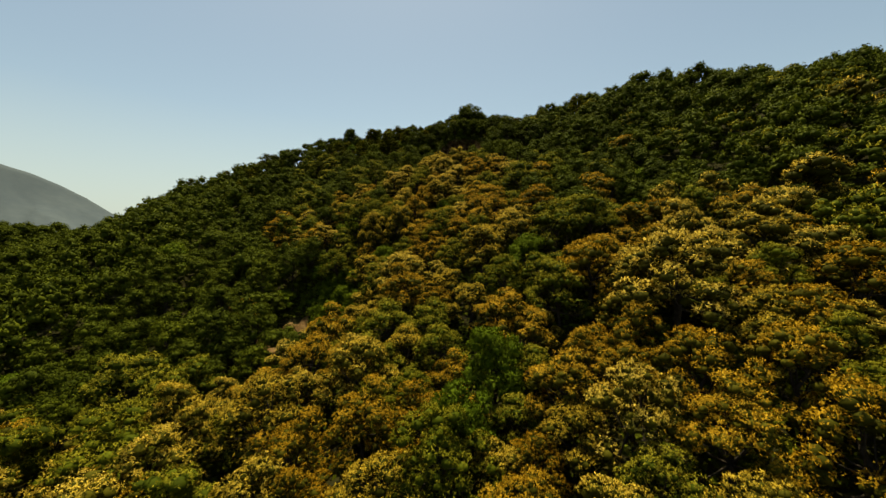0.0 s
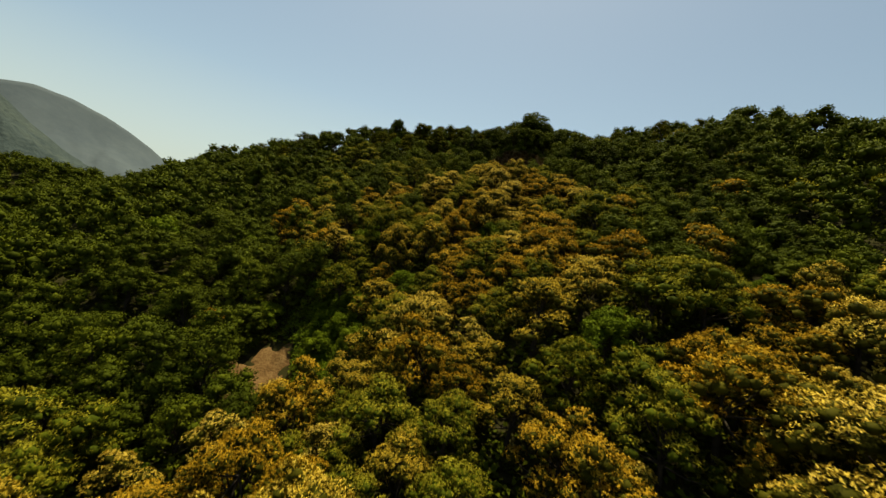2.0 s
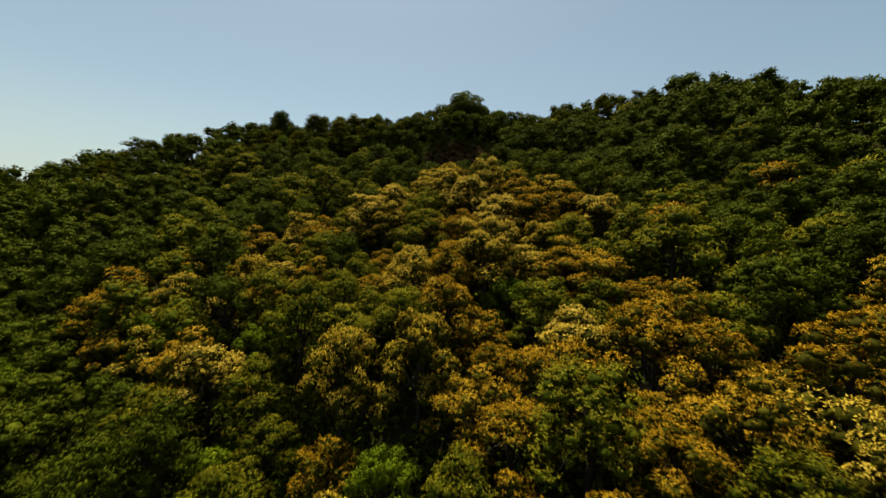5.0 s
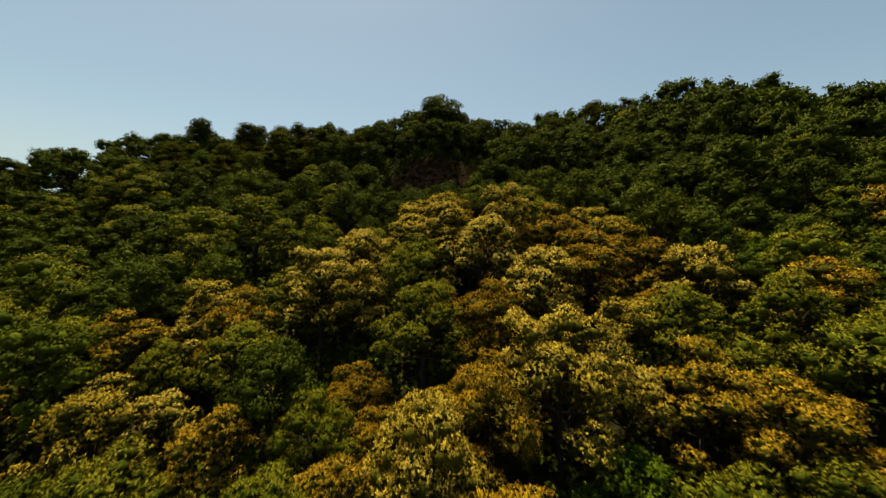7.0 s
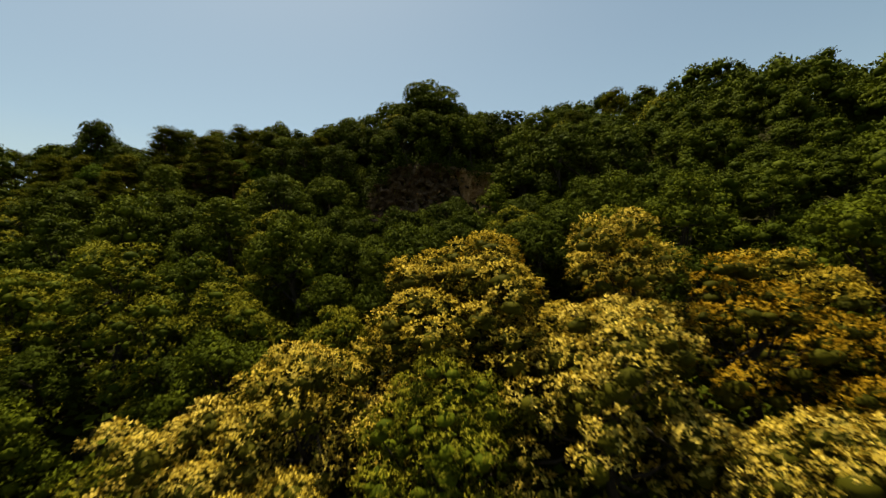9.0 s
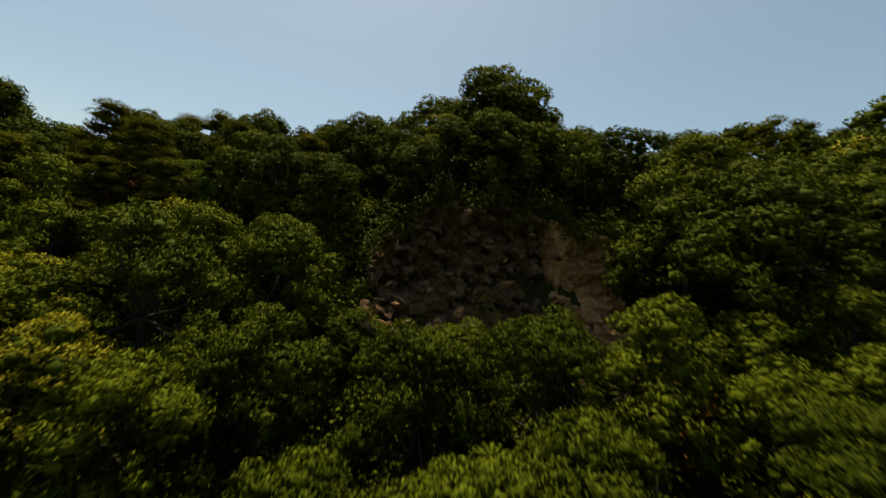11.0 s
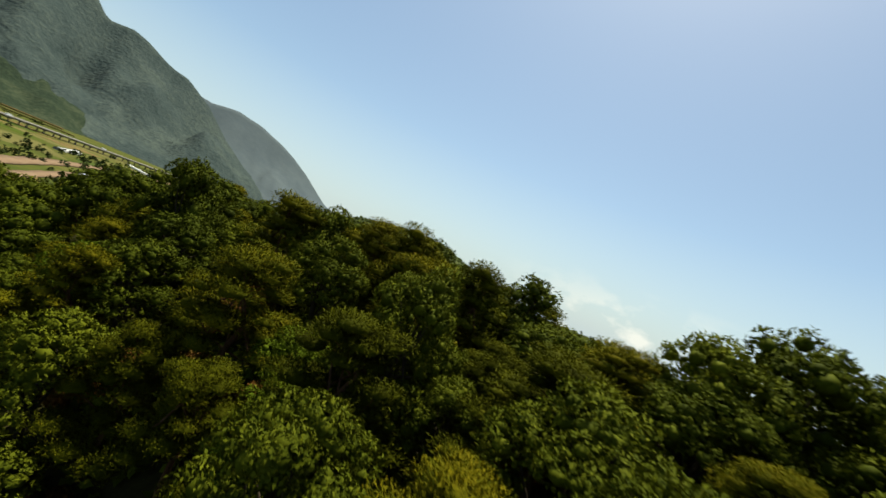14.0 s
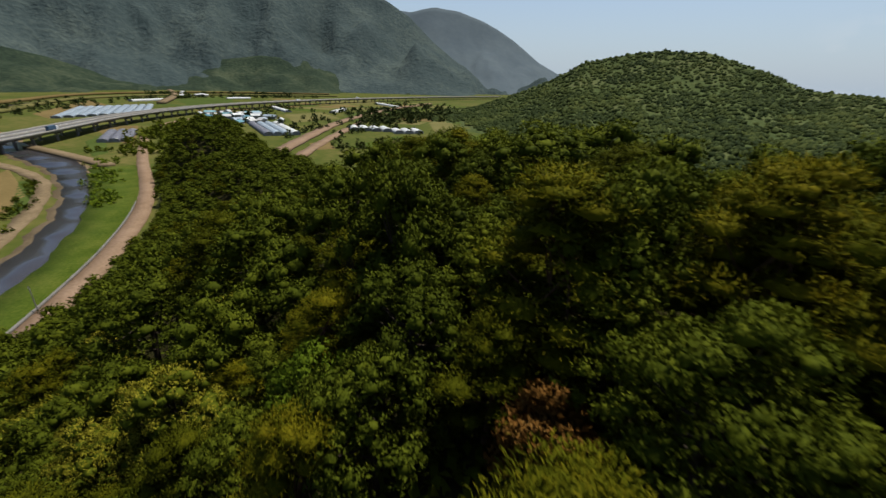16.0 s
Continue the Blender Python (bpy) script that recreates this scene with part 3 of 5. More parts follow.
def scatter_wood(name, X, Y, Z, count, size, label, keep, mat):
    """Far woodland: many small uneven crowns in one mesh."""
    cells = np.argwhere(keep[:-1, :-1])
    pick = cells[rng.integers(0, len(cells), count)]
    a, b = rng.random((2, count))
    i, j = pick[:, 0], pick[:, 1]

    def at(A):
        return A[i, j] * (1 - a) * (1 - b) + A[i + 1, j] * a * (1 - b) + A[i, j + 1] * (1 - a) * b + A[i + 1, j + 1] * a * b
    s = size * (0.45 + 0.95 * rng.random(count))
    crown = np.column_stack([at(X), at(Y), at(Z) + s * 0.06, s * 0.5])
    glade = np.array([noise.fractal(Vector((p * 0.011, q * 0.011, 4.0)), 0.9, 2.0, 4) for p, q in crown[:, :2]])
    crown = crown[glade + 0.4 * rng.normal(size=count) < 0.75]
    ob = leafy(name, [cores(crown, 0.95, 0.9, 0.42, 0.35)], mat, None)
    return tagged(ob, label, "woodland", kind="stuff")


scatter_wood("hill_woodland", HX, HY, HZ, 26000, 5.2, "dense mixed green treetops over the far hill", (HZ > VALLEY + 1) & (HU <= 1.0), M_FAR)

# ---------- hillside trees ----------
E_ = Matrix.Identity(4)
PATH_XYZ = np.array([e for _, e, _, _ in PATH])


def clearance(x, y):
    """Plan distance to the flight line, and the line's height there."""
    best, zz = 1e9, 0.0
    for p, q in zip(PATH_XYZ[:-1], PATH_XYZ[1:]):
        d = q[:2] - p[:2]
        s = min(max(((x - p[0]) * d[0] + (y - p[1]) * d[1]) / max(d @ d, 1e-6), 0), 1)
        g = math.hypot(x - p[0] - s * d[0], y - p[1] - s * d[1])
        if g < best:
            best, zz = g, p[2] + s * (q[2] - p[2])
    return best, zz


KINDS = {
    "cream": ("chestnut_tree", "chestnut tree covered in cream-yellow catkin blossom on the slope", "round", M_CREAM, M_CHEST, M_BARK, 3.4, 6.8, "blossoming chestnut trees"),
    "ochre": ("chestnut_tree", "chestnut tree with browning ochre-orange blossom on the slope", "round", M_OCHRE, M_CHEST, M_BARK, 3.2, 6.4, "blossoming chestnut trees"),
    "olive": ("chestnut_tree", "chestnut tree with sparse olive-yellow blossom and green leaves", "round", M_OLIVE, M_OAK, M_BARK, 3.2, 6.6, "blossoming chestnut trees"),
    "oak": ("oak_tree", "dark green broadleaved oak tree on the wooded slope", "tall", None, M_OAK, M_BARK, 3.1, 7.2, "green oaks"),
    "bright": ("young_tree", "low bright green broadleaved tree between the chestnuts", "round", None, M_BRIGHT, M_BARK, 2.6, 5.0, "bright green young trees"),
    "rust": ("dry_bush", "withered rust-brown bush among the green trees", "round", None, M_RUST, M_BARK, 1.5, 2.6, "withered bushes"),
    "pine": ("pine_tree", "dark olive pine with layered flat needle pads", "pine", None, M_PINE, M_PINEBARK, 2.8, 7.4, "ridge pines"),
}
PROTO = {}
for key, (nm, lb, shape, blos, leaf, bark, R, H, grp) in KINDS.items():
    for lod in LODS:
        for k in range(3):
            PROTO[key, lod, k] = [make_tree(nm, lb, shape, R, H, lod, grp, blos, leaf, bark), R, H, False]
PLACED, COUNT, JOINED = [], {}, []


def wind_line(x, y):
    """The height that the wind lets the ridge trees reach, seen from the lip of the slope."""
    b, r = math.degrees(math.atan2(-(x + 1.3), y - 106.0)), math.hypot(x + 1.3, y - 106.0)
    if y < 109 or r > 62 or not -38 < b < 58:
        return 1e9
    if b > 24:
        q, w = math.degrees(math.atan2(-(x + 4.9), y - 111.1)), math.hypot(x + 4.9, y - 111.1)
        return 37.5 + w * math.tan(radians(float(np.interp(q, [28, 43, 50, 56, 62], [-0.6, -0.6, -1.8, -3.4, -5.0]))))
    e = np.interp(b, [-37, -28, -22, -14, -8, -1, 5, 12, 20, 30], [12.4, 15.0, 12.7, 10.8, 5.7, 3.9, 3.8, 7.0, 6.2, 5.2])
    return 34.6 + r * math.tan(radians(float(e))) + 0.2


def plant(key, x, y, size=1.0, tall=1.0, top=None):
    """Stand a tree of the kind at x, y, below the flight line; the farthest ones past 290 of a kind join the woodland."""
    near_d, fly = clearance(x, y)
    z = float(hill_height(x, y))
    gap = math.hypot(near_d, max(fly - z - 5.0, 0.0)) / max(size, 1.0)
    lod = "close" if gap < 11 else ("near" if gap < 20 else ("mid" if gap < 38 else "far"))
    k = int(rng.integers(0, 3))
    slot = PROTO[key, lod, k]
    ob, R, H, used = slot
    s, sz = size, size * tall
    if near_d < R * s + 2.0:
        sz = min(sz, (fly - 3.6 - z) / (H * 1.08))
        s = min(s, sz * 1.3)
        if sz < 0.3:
            return
    if top is not None:
        sz = max((top - z) / (H * 1.03), 0.3)
    else:
        line = min(wind_line(x, y), 22.8 if -2 < x < 12.5 and 100.5 < y < 109 else 1e9)
        if (line - z) / (H * 1.03) < sz:
            sz = max((line - z) / (H * 1.03), sz * 0.45)
            s = min(s, sz * 1.25)
    m = Matrix.Translation((x, y, z)) @ Matrix.Rotation(rng.random() * 6.28, 4, "Z") @ Matrix.Rotation(rng.normal() * 0.05, 4, "X") @ Matrix.Diagonal((s, s * (0.92 + 0.16 * rng.random()), sz, 1))
    PLACED.append((x, y, R * s))
    COUNT[KINDS[key][0]] = COUNT.get(KINDS[key][0], 0) + 1
    if (lod == "far" and x < -115) or (lod in ("mid", "far") and COUNT[KINDS[key][0]] > 230):
        JOINED.append((key, k, m, "far" if gap < 44 else "mass"))
    elif used:
        copy_thing(ob, m @ Matrix.Diagonal([1 / q for q in ob.scale] + [1]))
    else:
        ob.matrix_basis = m
        slot[3] = True


# the trees that stand out: place and crown radius
CREAM = [(18.8, 31.7, 4.6), (-11.3, 27.6, 3), (26.7, 44, 3.1), (31.6, 39.1, 3.3), (42.9, 46.4, 3.8), (10.6, 22.1, 2.8), (7.2, 17.1, 2.4), (12.8, 16.1, 2.7), (-13.2, 37.4, 2.2),
         (-3.9, 45.4, 3), (-15.2, 85.1, 2.8), (-0.1, 85.1, 3.6), (25.8, 38, 2.6), (3.6, 75.8, 2.8), (-1, 83.6, 3.3), (1.4, 79.5, 2.8), (-5.6, 83, 2.7), (4.6, 82.3, 2.6), (6.7, 71.9, 2.4), (-15.6, 84, 2.4), (8.8, 47.7, 2.6)]
OCHRE = [(6.9, 32.9, 2.7), (-4.4, 25.5, 2.4), (15.7, 24.2, 2.8), (19.8, 18.8, 3), (-6.5, 20.9, 2.2), (1.2, 31, 2), (14.3, 37.7, 3.2), (32.9, 31.6, 3.6),
         (10.4, 27.6, 2.2), (3.7, 17.6, 2.1), (-1.8, 71.5, 1.9), (8.2, 65.2, 2.4), (7, 79.6, 2.4), (-16.2, 72.6, 2.2), (-9.9, 59.1, 2), (0.9, 57, 2.6),
         (6, 51.5, 2.4), (12.4, 52.4, 2.7), (21.9, 56.2, 2.6), (-24.5, 53, 1.9), (0.1, 50.5, 2)]
BRIGHT = [(-9.1, 118.9, 1.6), (-12.3, 123.2, 1.7), (-25.2, 122.4, 2), (-7.7, 126, 1.8), (-40, 144, 2), (-33, 143.5, 2), (-13.9, 53.4, 1.6), (-10.5, 52.5, 1.5), (-9.6, 47, 1.6), (-10.8, 43, 1.5), (-11.5, 57, 1.4), (1.6, 66.6, 2), (-15.7, 69.2, 1.8), (9.6, 43.4, 2.2), (-13, 55, 1.5), (-12.2, 50, 1.4), (-13.4, 45.5, 1.5), (-21.5, 58, 1.6), (-16, 61, 1.6), (-24, 41.5, 1.5), (-20, 39, 1.3), (-7.3, 57.7, 2.1), (-22.7, 46.4, 2), (-14.1, 68.7, 1.9), (-10.6, 121.1, 1.5)]
OLIVE = [(-26.7, 36.8, 3.8), (-21.2, 27.7, 3.6), (8.4, 70.8, 2.6), (-32.6, 118.2, 2.4), (-34.5, 115.6, 2.2), (-38.4, 114.3, 2.4), (-47.8, 110.4, 2.6), (-51, 114.6, 2.4), (13.8, 64.7, 3), (-3.6, 75, 2.4), (0, 105, 2), (3.2, 102.6, 1.9), (7.2, 102.3, 2), (11.2, 102.6, 2.1), (1.6, 101, 2.2), (5.6, 100.4, 2.2), (-3, 106.6, 2.3), (-2.8, 102, 2.2), (9, 99, 2.3), (-1.8, 111, 2), (20, 72, 2.8), (26, 64, 2.8), (-15.4, 72, 2.4), (-14.5, 95.5, 2.8), (-19, 96.5, 2.8), (13.8, 46.8, 3.4), (-12.8, 79.5, 2.5), (-28.2, 86, 3.2), (-2.6, 80.5, 2.3), (-7, 104.4, 2.7), (-7, 95.8, 2.2), (6.2, 92.3, 2.2),
         (9.1, 87.2, 2.4), (-3.8, 107.9, 2), (-35.2, 117.4, 2.2), (-45.7, 116.1, 2)]
OAK = [(-22.5, 50, 2.6), (-24, 45.5, 2.8), (-21, 43, 2.2), (-10.7, 74.4, 2.6), (-19.2, 72.6, 2.8), (-22.3, 80.4, 3), (16.6, 80.2, 3.2), (15.2, 105.6, 3), (18.6, 107.4, 3), (-24.8, 58.6, 2.8), (-28.3, 53.5, 2.8), (9.7, 115.8, 4.1), (7.7, 114.8, 2.8), (11.7, 114.8, 2.9), (9.8, 113.8, 2.4), (5, 110.9, 2.3), (7.4, 110.5, 2.5), (9.6, 110.4, 2.4), (11.8, 109.9, 2.1), (3, 111.4, 2), (-48.5, 138.5, 2.4), (-43.5, 142.5, 2.5), (-37.5, 143.5, 2.4), (-27, 128, 3.2), (-37.2, 129.8, 3.2), (-23.7, 125.6, 2.6), (5.6, 116.6, 3), (12.4, 117.8, 3), (8, 118.5, 3), (-1.4, 118.6, 2.4), (15.6, 115, 2.8), (17.4, 102.4, 3.6), (-31.3, 131.3, 2.4), (-42.7, 124.9, 4), (-48.1, 118.1, 3.8), (69, 108, 4), (34, 124, 3.2), (-29, 139, 3.4), (-84, 131, 3)]
PINE = [(-2.5, 121.5, 2.6), (-12, 131, 2.8), (-8.1, 120.2, 2.4), (-15.3, 122.5, 2.7), (-3.8, 116.6, 2.2), (-20.9, 129.6, 3.2), (-22, 135.6, 2.9), (-16.5, 139.6, 3), (-9.4, 127, 2.8), (-5.1, 133.2, 3), (6.8, 114, 1.9)]
RUST = [(-11.8, 122, 1.1), (-15.2, 118.2, 1), (-16.4, 122.4, 1.2), (-13.4, 121.6, 0.9), (-3.2, 122.8, 1.3), (-18.4, 126.6, 1.4), (12, 101, 1.3), (10.2, 99.6, 1), (-10.8, 117.6, 1.3), (-14, 117.2, 1.1), (-26, 54, 1.6), (-18.5, 121, 1.4), (-6.4, 119, 1.2), (23, 98, 1.4)]
for key, spots in (("rust", RUST), ("cream", CREAM), ("ochre", OCHRE), ("bright", BRIGHT), ("olive", OLIVE), ("oak", OAK), ("pine", PINE)):
    for x, y, r in spots:
        plant("oak" if key == "olive" and 97 < y < 112 and -8 < x < 13 else key, x, y, r / 3.15 if key == "olive" else r / KINDS[key][6], (1.0 if r < 3.4 else 0.88) * (1.05 if 97 < y < 106 and -4 < x < 11 else 1.0))


# the trees whose tops stand out over the slope and on the ridge: kind, place, crown radius, height of the top
CROWNS = [("olive", 3.6, 63.6, 2.4, 7.4), ("cream", 0.9, 90.6, 1.6, 18.6), ("cream", -5.4, 61.0, 2.3, 5.7), ("cream", -9.6, 61.8, 2.2, 4.8), ("ochre", 8.2, 58.6, 2.5, 7.6), ("bright", 4.2, 28.0, 2.6, -6.4), ("bright", 1.4, 23.4, 2.4, -8.6), ("cream", -5.4, 30.0, 2.7, -7.0), ("olive", -12.6, 66.0, 2.3, 6.5), ("olive", -9.6, 65.2, 2.3, 5.4),
          ("cream", -5.2, 68.3, 2.5, 9.4), ("ochre", -2.2, 69.6, 2.1, 9.6), ("oak", 14.2, 103.4, 3.0, 28.4), ("oak", 8.4, 114.4, 4.2, 37.2), ("oak", 14.3, 114.6, 2.8, 35.9), ("oak", 17.6, 111.4, 2.8, 35.2),
          ("oak", 0.6, 121.6, 2.0, 36.2), ("oak", 3.4, 124.0, 2.6, 38.9), ("oak", 1.4, 122.6, 1.9, 37.9), ("oak", 7.6, 124.6, 3.0, 39.0), ("oak", 5.6, 121.4, 2.2, 37.4), ("pine", -1.2, 123.0, 2.0, 36.6),
          ("pine", -7.4, 127.0, 2.2, 37.6), ("oak", -7.9, 122.2, 2.2, 36.2), ("pine", -12.4, 130.2, 2.4, 38.3), ("pine", -15.6, 131.2, 2.4, 38.1), ("oak", -19.0, 130.6, 2.4, 37.6), ("oak", -27.0, 127.4, 2.6, 36.3)]
for key, x, y, r, top in CROWNS:
    plant(key, x, y, r / KINDS[key][6], top=top)


def kind_at(x, y):
    """Which trees grow where: chestnuts on the lower and middle slope, oaks above and in the gully, pines along the ridge."""
    n = noise.noise(Vector((x * 0.045, y * 0.045, 3.0))) + 0.5 * noise.noise(Vector((x * 0.13, y * 0.13, 8.0)))
    w = rng.random()
    chest = 0.95
    chest -= 1.0 * max(0.0, min(1.0, (y - 78 - 0.1 * x + 10 * n) / 18))          # thin out uphill
    chest -= 1.1 * max(0.0, min(1.0, (-13 - x - max(0, y - 62) * 0.75 + 8 * n) / 9)) * (1 if y > 38 else 0.25)   # the gully and beyond
    chest -= 0.9 * max(0.0, min(1.0, (x - (30 if y < 50 else 10) - (50 - y) * 0.3 + 10 * n) / 14)) * (1 if y > 45 else 0.3)
    if y > 112 or (y > 104 and x < -8):
        if y < 116 and w < 0.3 and x > -30:
            return "olive"
        ridge = max(0.0, 1 - abs(y - 124 + 0.1 * x) / 26) * (1 if -60 < x < 30 else 0.25)
        return "pine" if w < 0.62 * ridge else ("oak" if w < 0.94 else ("olive" if -50 < x < -25 else "oak"))
    if w < chest:
        w2 = rng.random() + 0.35 * n
        if y > 52:
            w2 = rng.random() * 0.85 + 0.2 + 0.35 * n
        return "cream" if w2 < 0.38 else ("ochre" if w2 < 0.72 else "olive")
    if w < chest + 0.12:
        return "olive"
    return "bright" if w > 0.965 and y < 80 else "oak"


def free(x, y, r):
    for a, b, q in PLACED:
        if (a - x) ** 2 + (b - y) ** 2 < ((q + r) * 0.54) ** 2:
            return False
    return True


def in_scar(x, y):
    return float(bell(x, y, -17.2, 51.8, 5.2, 8.0, 14)) > 0.42 or (-1.5 < x < 14.5 and -3.4 < y - float(cliff_face(x)) < 1.4) or (-3 < x < 12 and 98 < y < 107)


# the near belt densely, then the rest of the slope, then the spur down to the valley
for lo_x, hi_x, lo_y, hi_y, tries, small, big in ((-42, 40, 4, 140, 4200, 0.6, 1.0), (-115, 105, 4, 150, 5200, 0.8, 1.25), (-340, -60, 90, 230, 3600, 1.0, 1.45)):
    for _ in range(tries):
        x, y = lo_x + (hi_x - lo_x) * rng.random(), lo_y + (hi_y - lo_y) * rng.random()
        if x > -60 and lo_x < -300:
            continue
        z = float(hill_height(x, y))
        if z < VALLEY + (0.8 if lo_x > -300 else 1.6) or in_scar(x, y):
            continue
        key = kind_at(x, y)
        s = 0.88 * (small + (big - small) * rng.random())
        if free(x, y, KINDS[key][6] * s):
            plant(key, x, y, s, (0.9 + 0.2 * rng.random()) * (1 if lo_x > -300 else 0.85))

# the joined rest of the wood
wood = {}
for key, k, m, lod in JOINED:
    for child in PROTO[key, lod, k][0].children:
        if child.name.startswith("trunk"):
            continue
        me = child.data
        co = np.empty(len(me.vertices) * 3, np.float32)
        me.vertices.foreach_get("co", co)
        fi = np.empty(len(me.polygons) * 4, np.int32)
        me.loops.foreach_get("vertex_index", fi)
        no = np.empty(len(me.vertices) * 3, np.float32)
        me.attributes["custom_normal"].data.foreach_get("vector", no)
        a = np.array(m)
        wood.setdefault(me.materials[0].name, []).append((co.reshape(-1, 3) @ a[:3, :3].T + a[:3, 3], fi.reshape(-1, 4), unit(no.reshape(-1, 3) @ np.linalg.inv(a[:3, :3]))))
mats_, chunks = [bpy.data.materials[q] for q in wood], [join([p[:2] for p in q])[:2] for q in wood.values()]
if chunks:
    v, f, ids = join(chunks)
    no = np.concatenate([p[2] for q in wood.values() for p in q])
    tagged(mesh_ob("slope_woodland", v, f, mats_, None, ids, normals=no), "continuous dark green tree canopy over the farther slope", "woodland", kind="stuff")

# ferns, vines and scrub that cover the ground between the trunks
n_ = 36000
ux, uy = np.where(rng.random(n_) < 0.6, -24 + 48 * rng.random(n_), -70 + 130 * rng.random(n_)), 4 + 142 * rng.random(n_)
uz = hill_height(ux, uy)
ok = (uz > VALLEY + 0.7) & ~((np.abs(ux - 7) < 6.4) & (uy > cliff_face(ux) - 1.6) & (uy < cliff_face(ux) + 0.9)) & (bell(ux, uy, -18.5, 51.6, 3.6, 6.4, 14) < 0.5)
c_ = np.stack([ux, uy, uz + 0.1], -1)[ok]
per = 4
cc = np.repeat(c_, per, 0) + rng.normal(size=(len(c_) * per, 3)) * np.array([0.4, 0.4, 0.15])
v, f = blades(cc, rng.normal(size=cc.shape) * np.array([1, 1, 0.4]) + np.array([0, 0, 0.35]), 0.35 + 0.35 * rng.random(len(cc)), 0.25 + 0.2 * rng.random(len(cc)), 0.15, np.array([0, 0, 1.0]) + rng.normal(size=cc.shape) * 0.5)
tagged(mesh_ob("undergrowth", v, f, M_OAK), "dense green scrub and vines under the trees", "undergrowth", kind="stuff")


def scrub(name, label, mat, cx, cy, sx, sy, turn, count, size, tall, hole=None):
    """Low vines and bushes heaped over a stretch of the slope: many small leaves in mounds."""
    a = radians(turn)
    u, w = rng.normal(size=(2, count)) * 0.6
    x, y = cx + u * sx * math.cos(a) - w * sy * math.sin(a), cy + u * sx * math.sin(a) + w * sy * math.cos(a)
    keep = np.ones(count, bool) if hole is None else ~hole(x, y)
    x, y = x[keep], y[keep]
    mound = np.array([max(0.0, noise.noise(Vector((p * 0.8, q * 0.8, 1.0))) + 0.35) for p, q in zip(x, y)])
    z = hill_height(x, y) + 0.1 + tall * mound * (0.75 + 0.25 * rng.random(len(x)))
    c = np.repeat(np.stack([x, y, z], -1), 5, 0) + rng.normal(size=(len(x) * 5, 3)) * size * 0.7
    way = rng.normal(size=c.shape) * np.array([1, 1, 0.5]) + np.array([0, -0.2, 0.2])
    v, f = blades(c, way, size * (0.7 + 0.6 * rng.random(len(c))), size * 0.55, 0.12, np.array([0, -0.3, 1.0]) + rng.normal(size=c.shape) * 0.5)
    tagged(mesh_ob(name, v, f, mat), label, "undergrowth", kind="stuff")


scrub("scar_vines", "bright green vines and brambles round the bare earth", M_BRIGHT, -13.4, 54.0, 4.2, 8.0, 10, 12000, 0.2, 2.0, lambda x, y: bell(x, y, -18.5, 51.6, 3.4, 6.0, 14) > 0.5)
scrub("gully_vines", "dark green brambles in the shaded gully", M_OAK, -21.5, 52.0, 4.0, 9.0, 22, 2600, 0.26, 1.4, lambda x, y: bell(x, y, -18.5, 51.6, 3.4, 6.0, 14) > 0.5)
rocky = lambda x, y: (np.abs(x - 7) < 6.6) & (y > cliff_face(x) - np.where(x > 9, 5.5, 2.4)) & (y < cliff_face(x) + 1.5)
scrub("cliff_foot_scrub", "green bushes heaped at the foot of the rock face", M_OAK, 5.0, 104.0, 8.5, 3.4, 0, 11000, 0.22, 2.0, rocky)
scrub("cliff_side_scrub", "dark green bushes beside the rock face", M_OAK, -3.2, 108.6, 4.2, 4.2, 0, 7000, 0.24, 2.2, rocky)
scrub("bank_scrub", "green bushes beside the ochre earth bank", M_OAK, 18.2, 105.5, 3.0, 4.5, 0, 7000, 0.24, 2.4, rocky)

# ---------- rock face and bare earth ----------
def block_mesh(name, mat):
    """A rough angular block of fractured rock, about one metre."""
    bm = bmesh.new()
    for p in rng.uniform(-0.5, 0.5, size=(13, 3)):
        bm.verts.new([float(q) for q in p * np.array([1.25, 0.9, 0.8])])
    hull = bmesh.ops.convex_hull(bm, input=bm.verts)
    bmesh.ops.delete(bm, geom=[e for e in {*hull["geom_interior"], *hull["geom_unused"]} if isinstance(e, bmesh.types.BMVert)], context="VERTS")
    me = bpy.data.meshes.new(name)
    bm.to_mesh(me)
    bm.free()
    me.materials.append(mat)
    return me


def face_top(x):
    return np.interp(x, [-0.2, 1.2, 3.0, 6.0, 10.0, 12.0, 14.2], [24.0, 26.2, 28.0, 28.6, 28.2, 27.4, 25.8])


def face_low(x):
    return np.interp(x, [-0.2, 2.0, 5.0, 9.0, 11.5, 14.2], [22.4, 20.4, 19.0, 18.8, 19.2, 21.2])


def face_y(x, t):
    """How far back the rock lies at a share t of its height."""
    return cliff_face(x) - 0.9 - 9.0 * np.clip(0.6 - t, 0, 0.42) + 0.1 * t


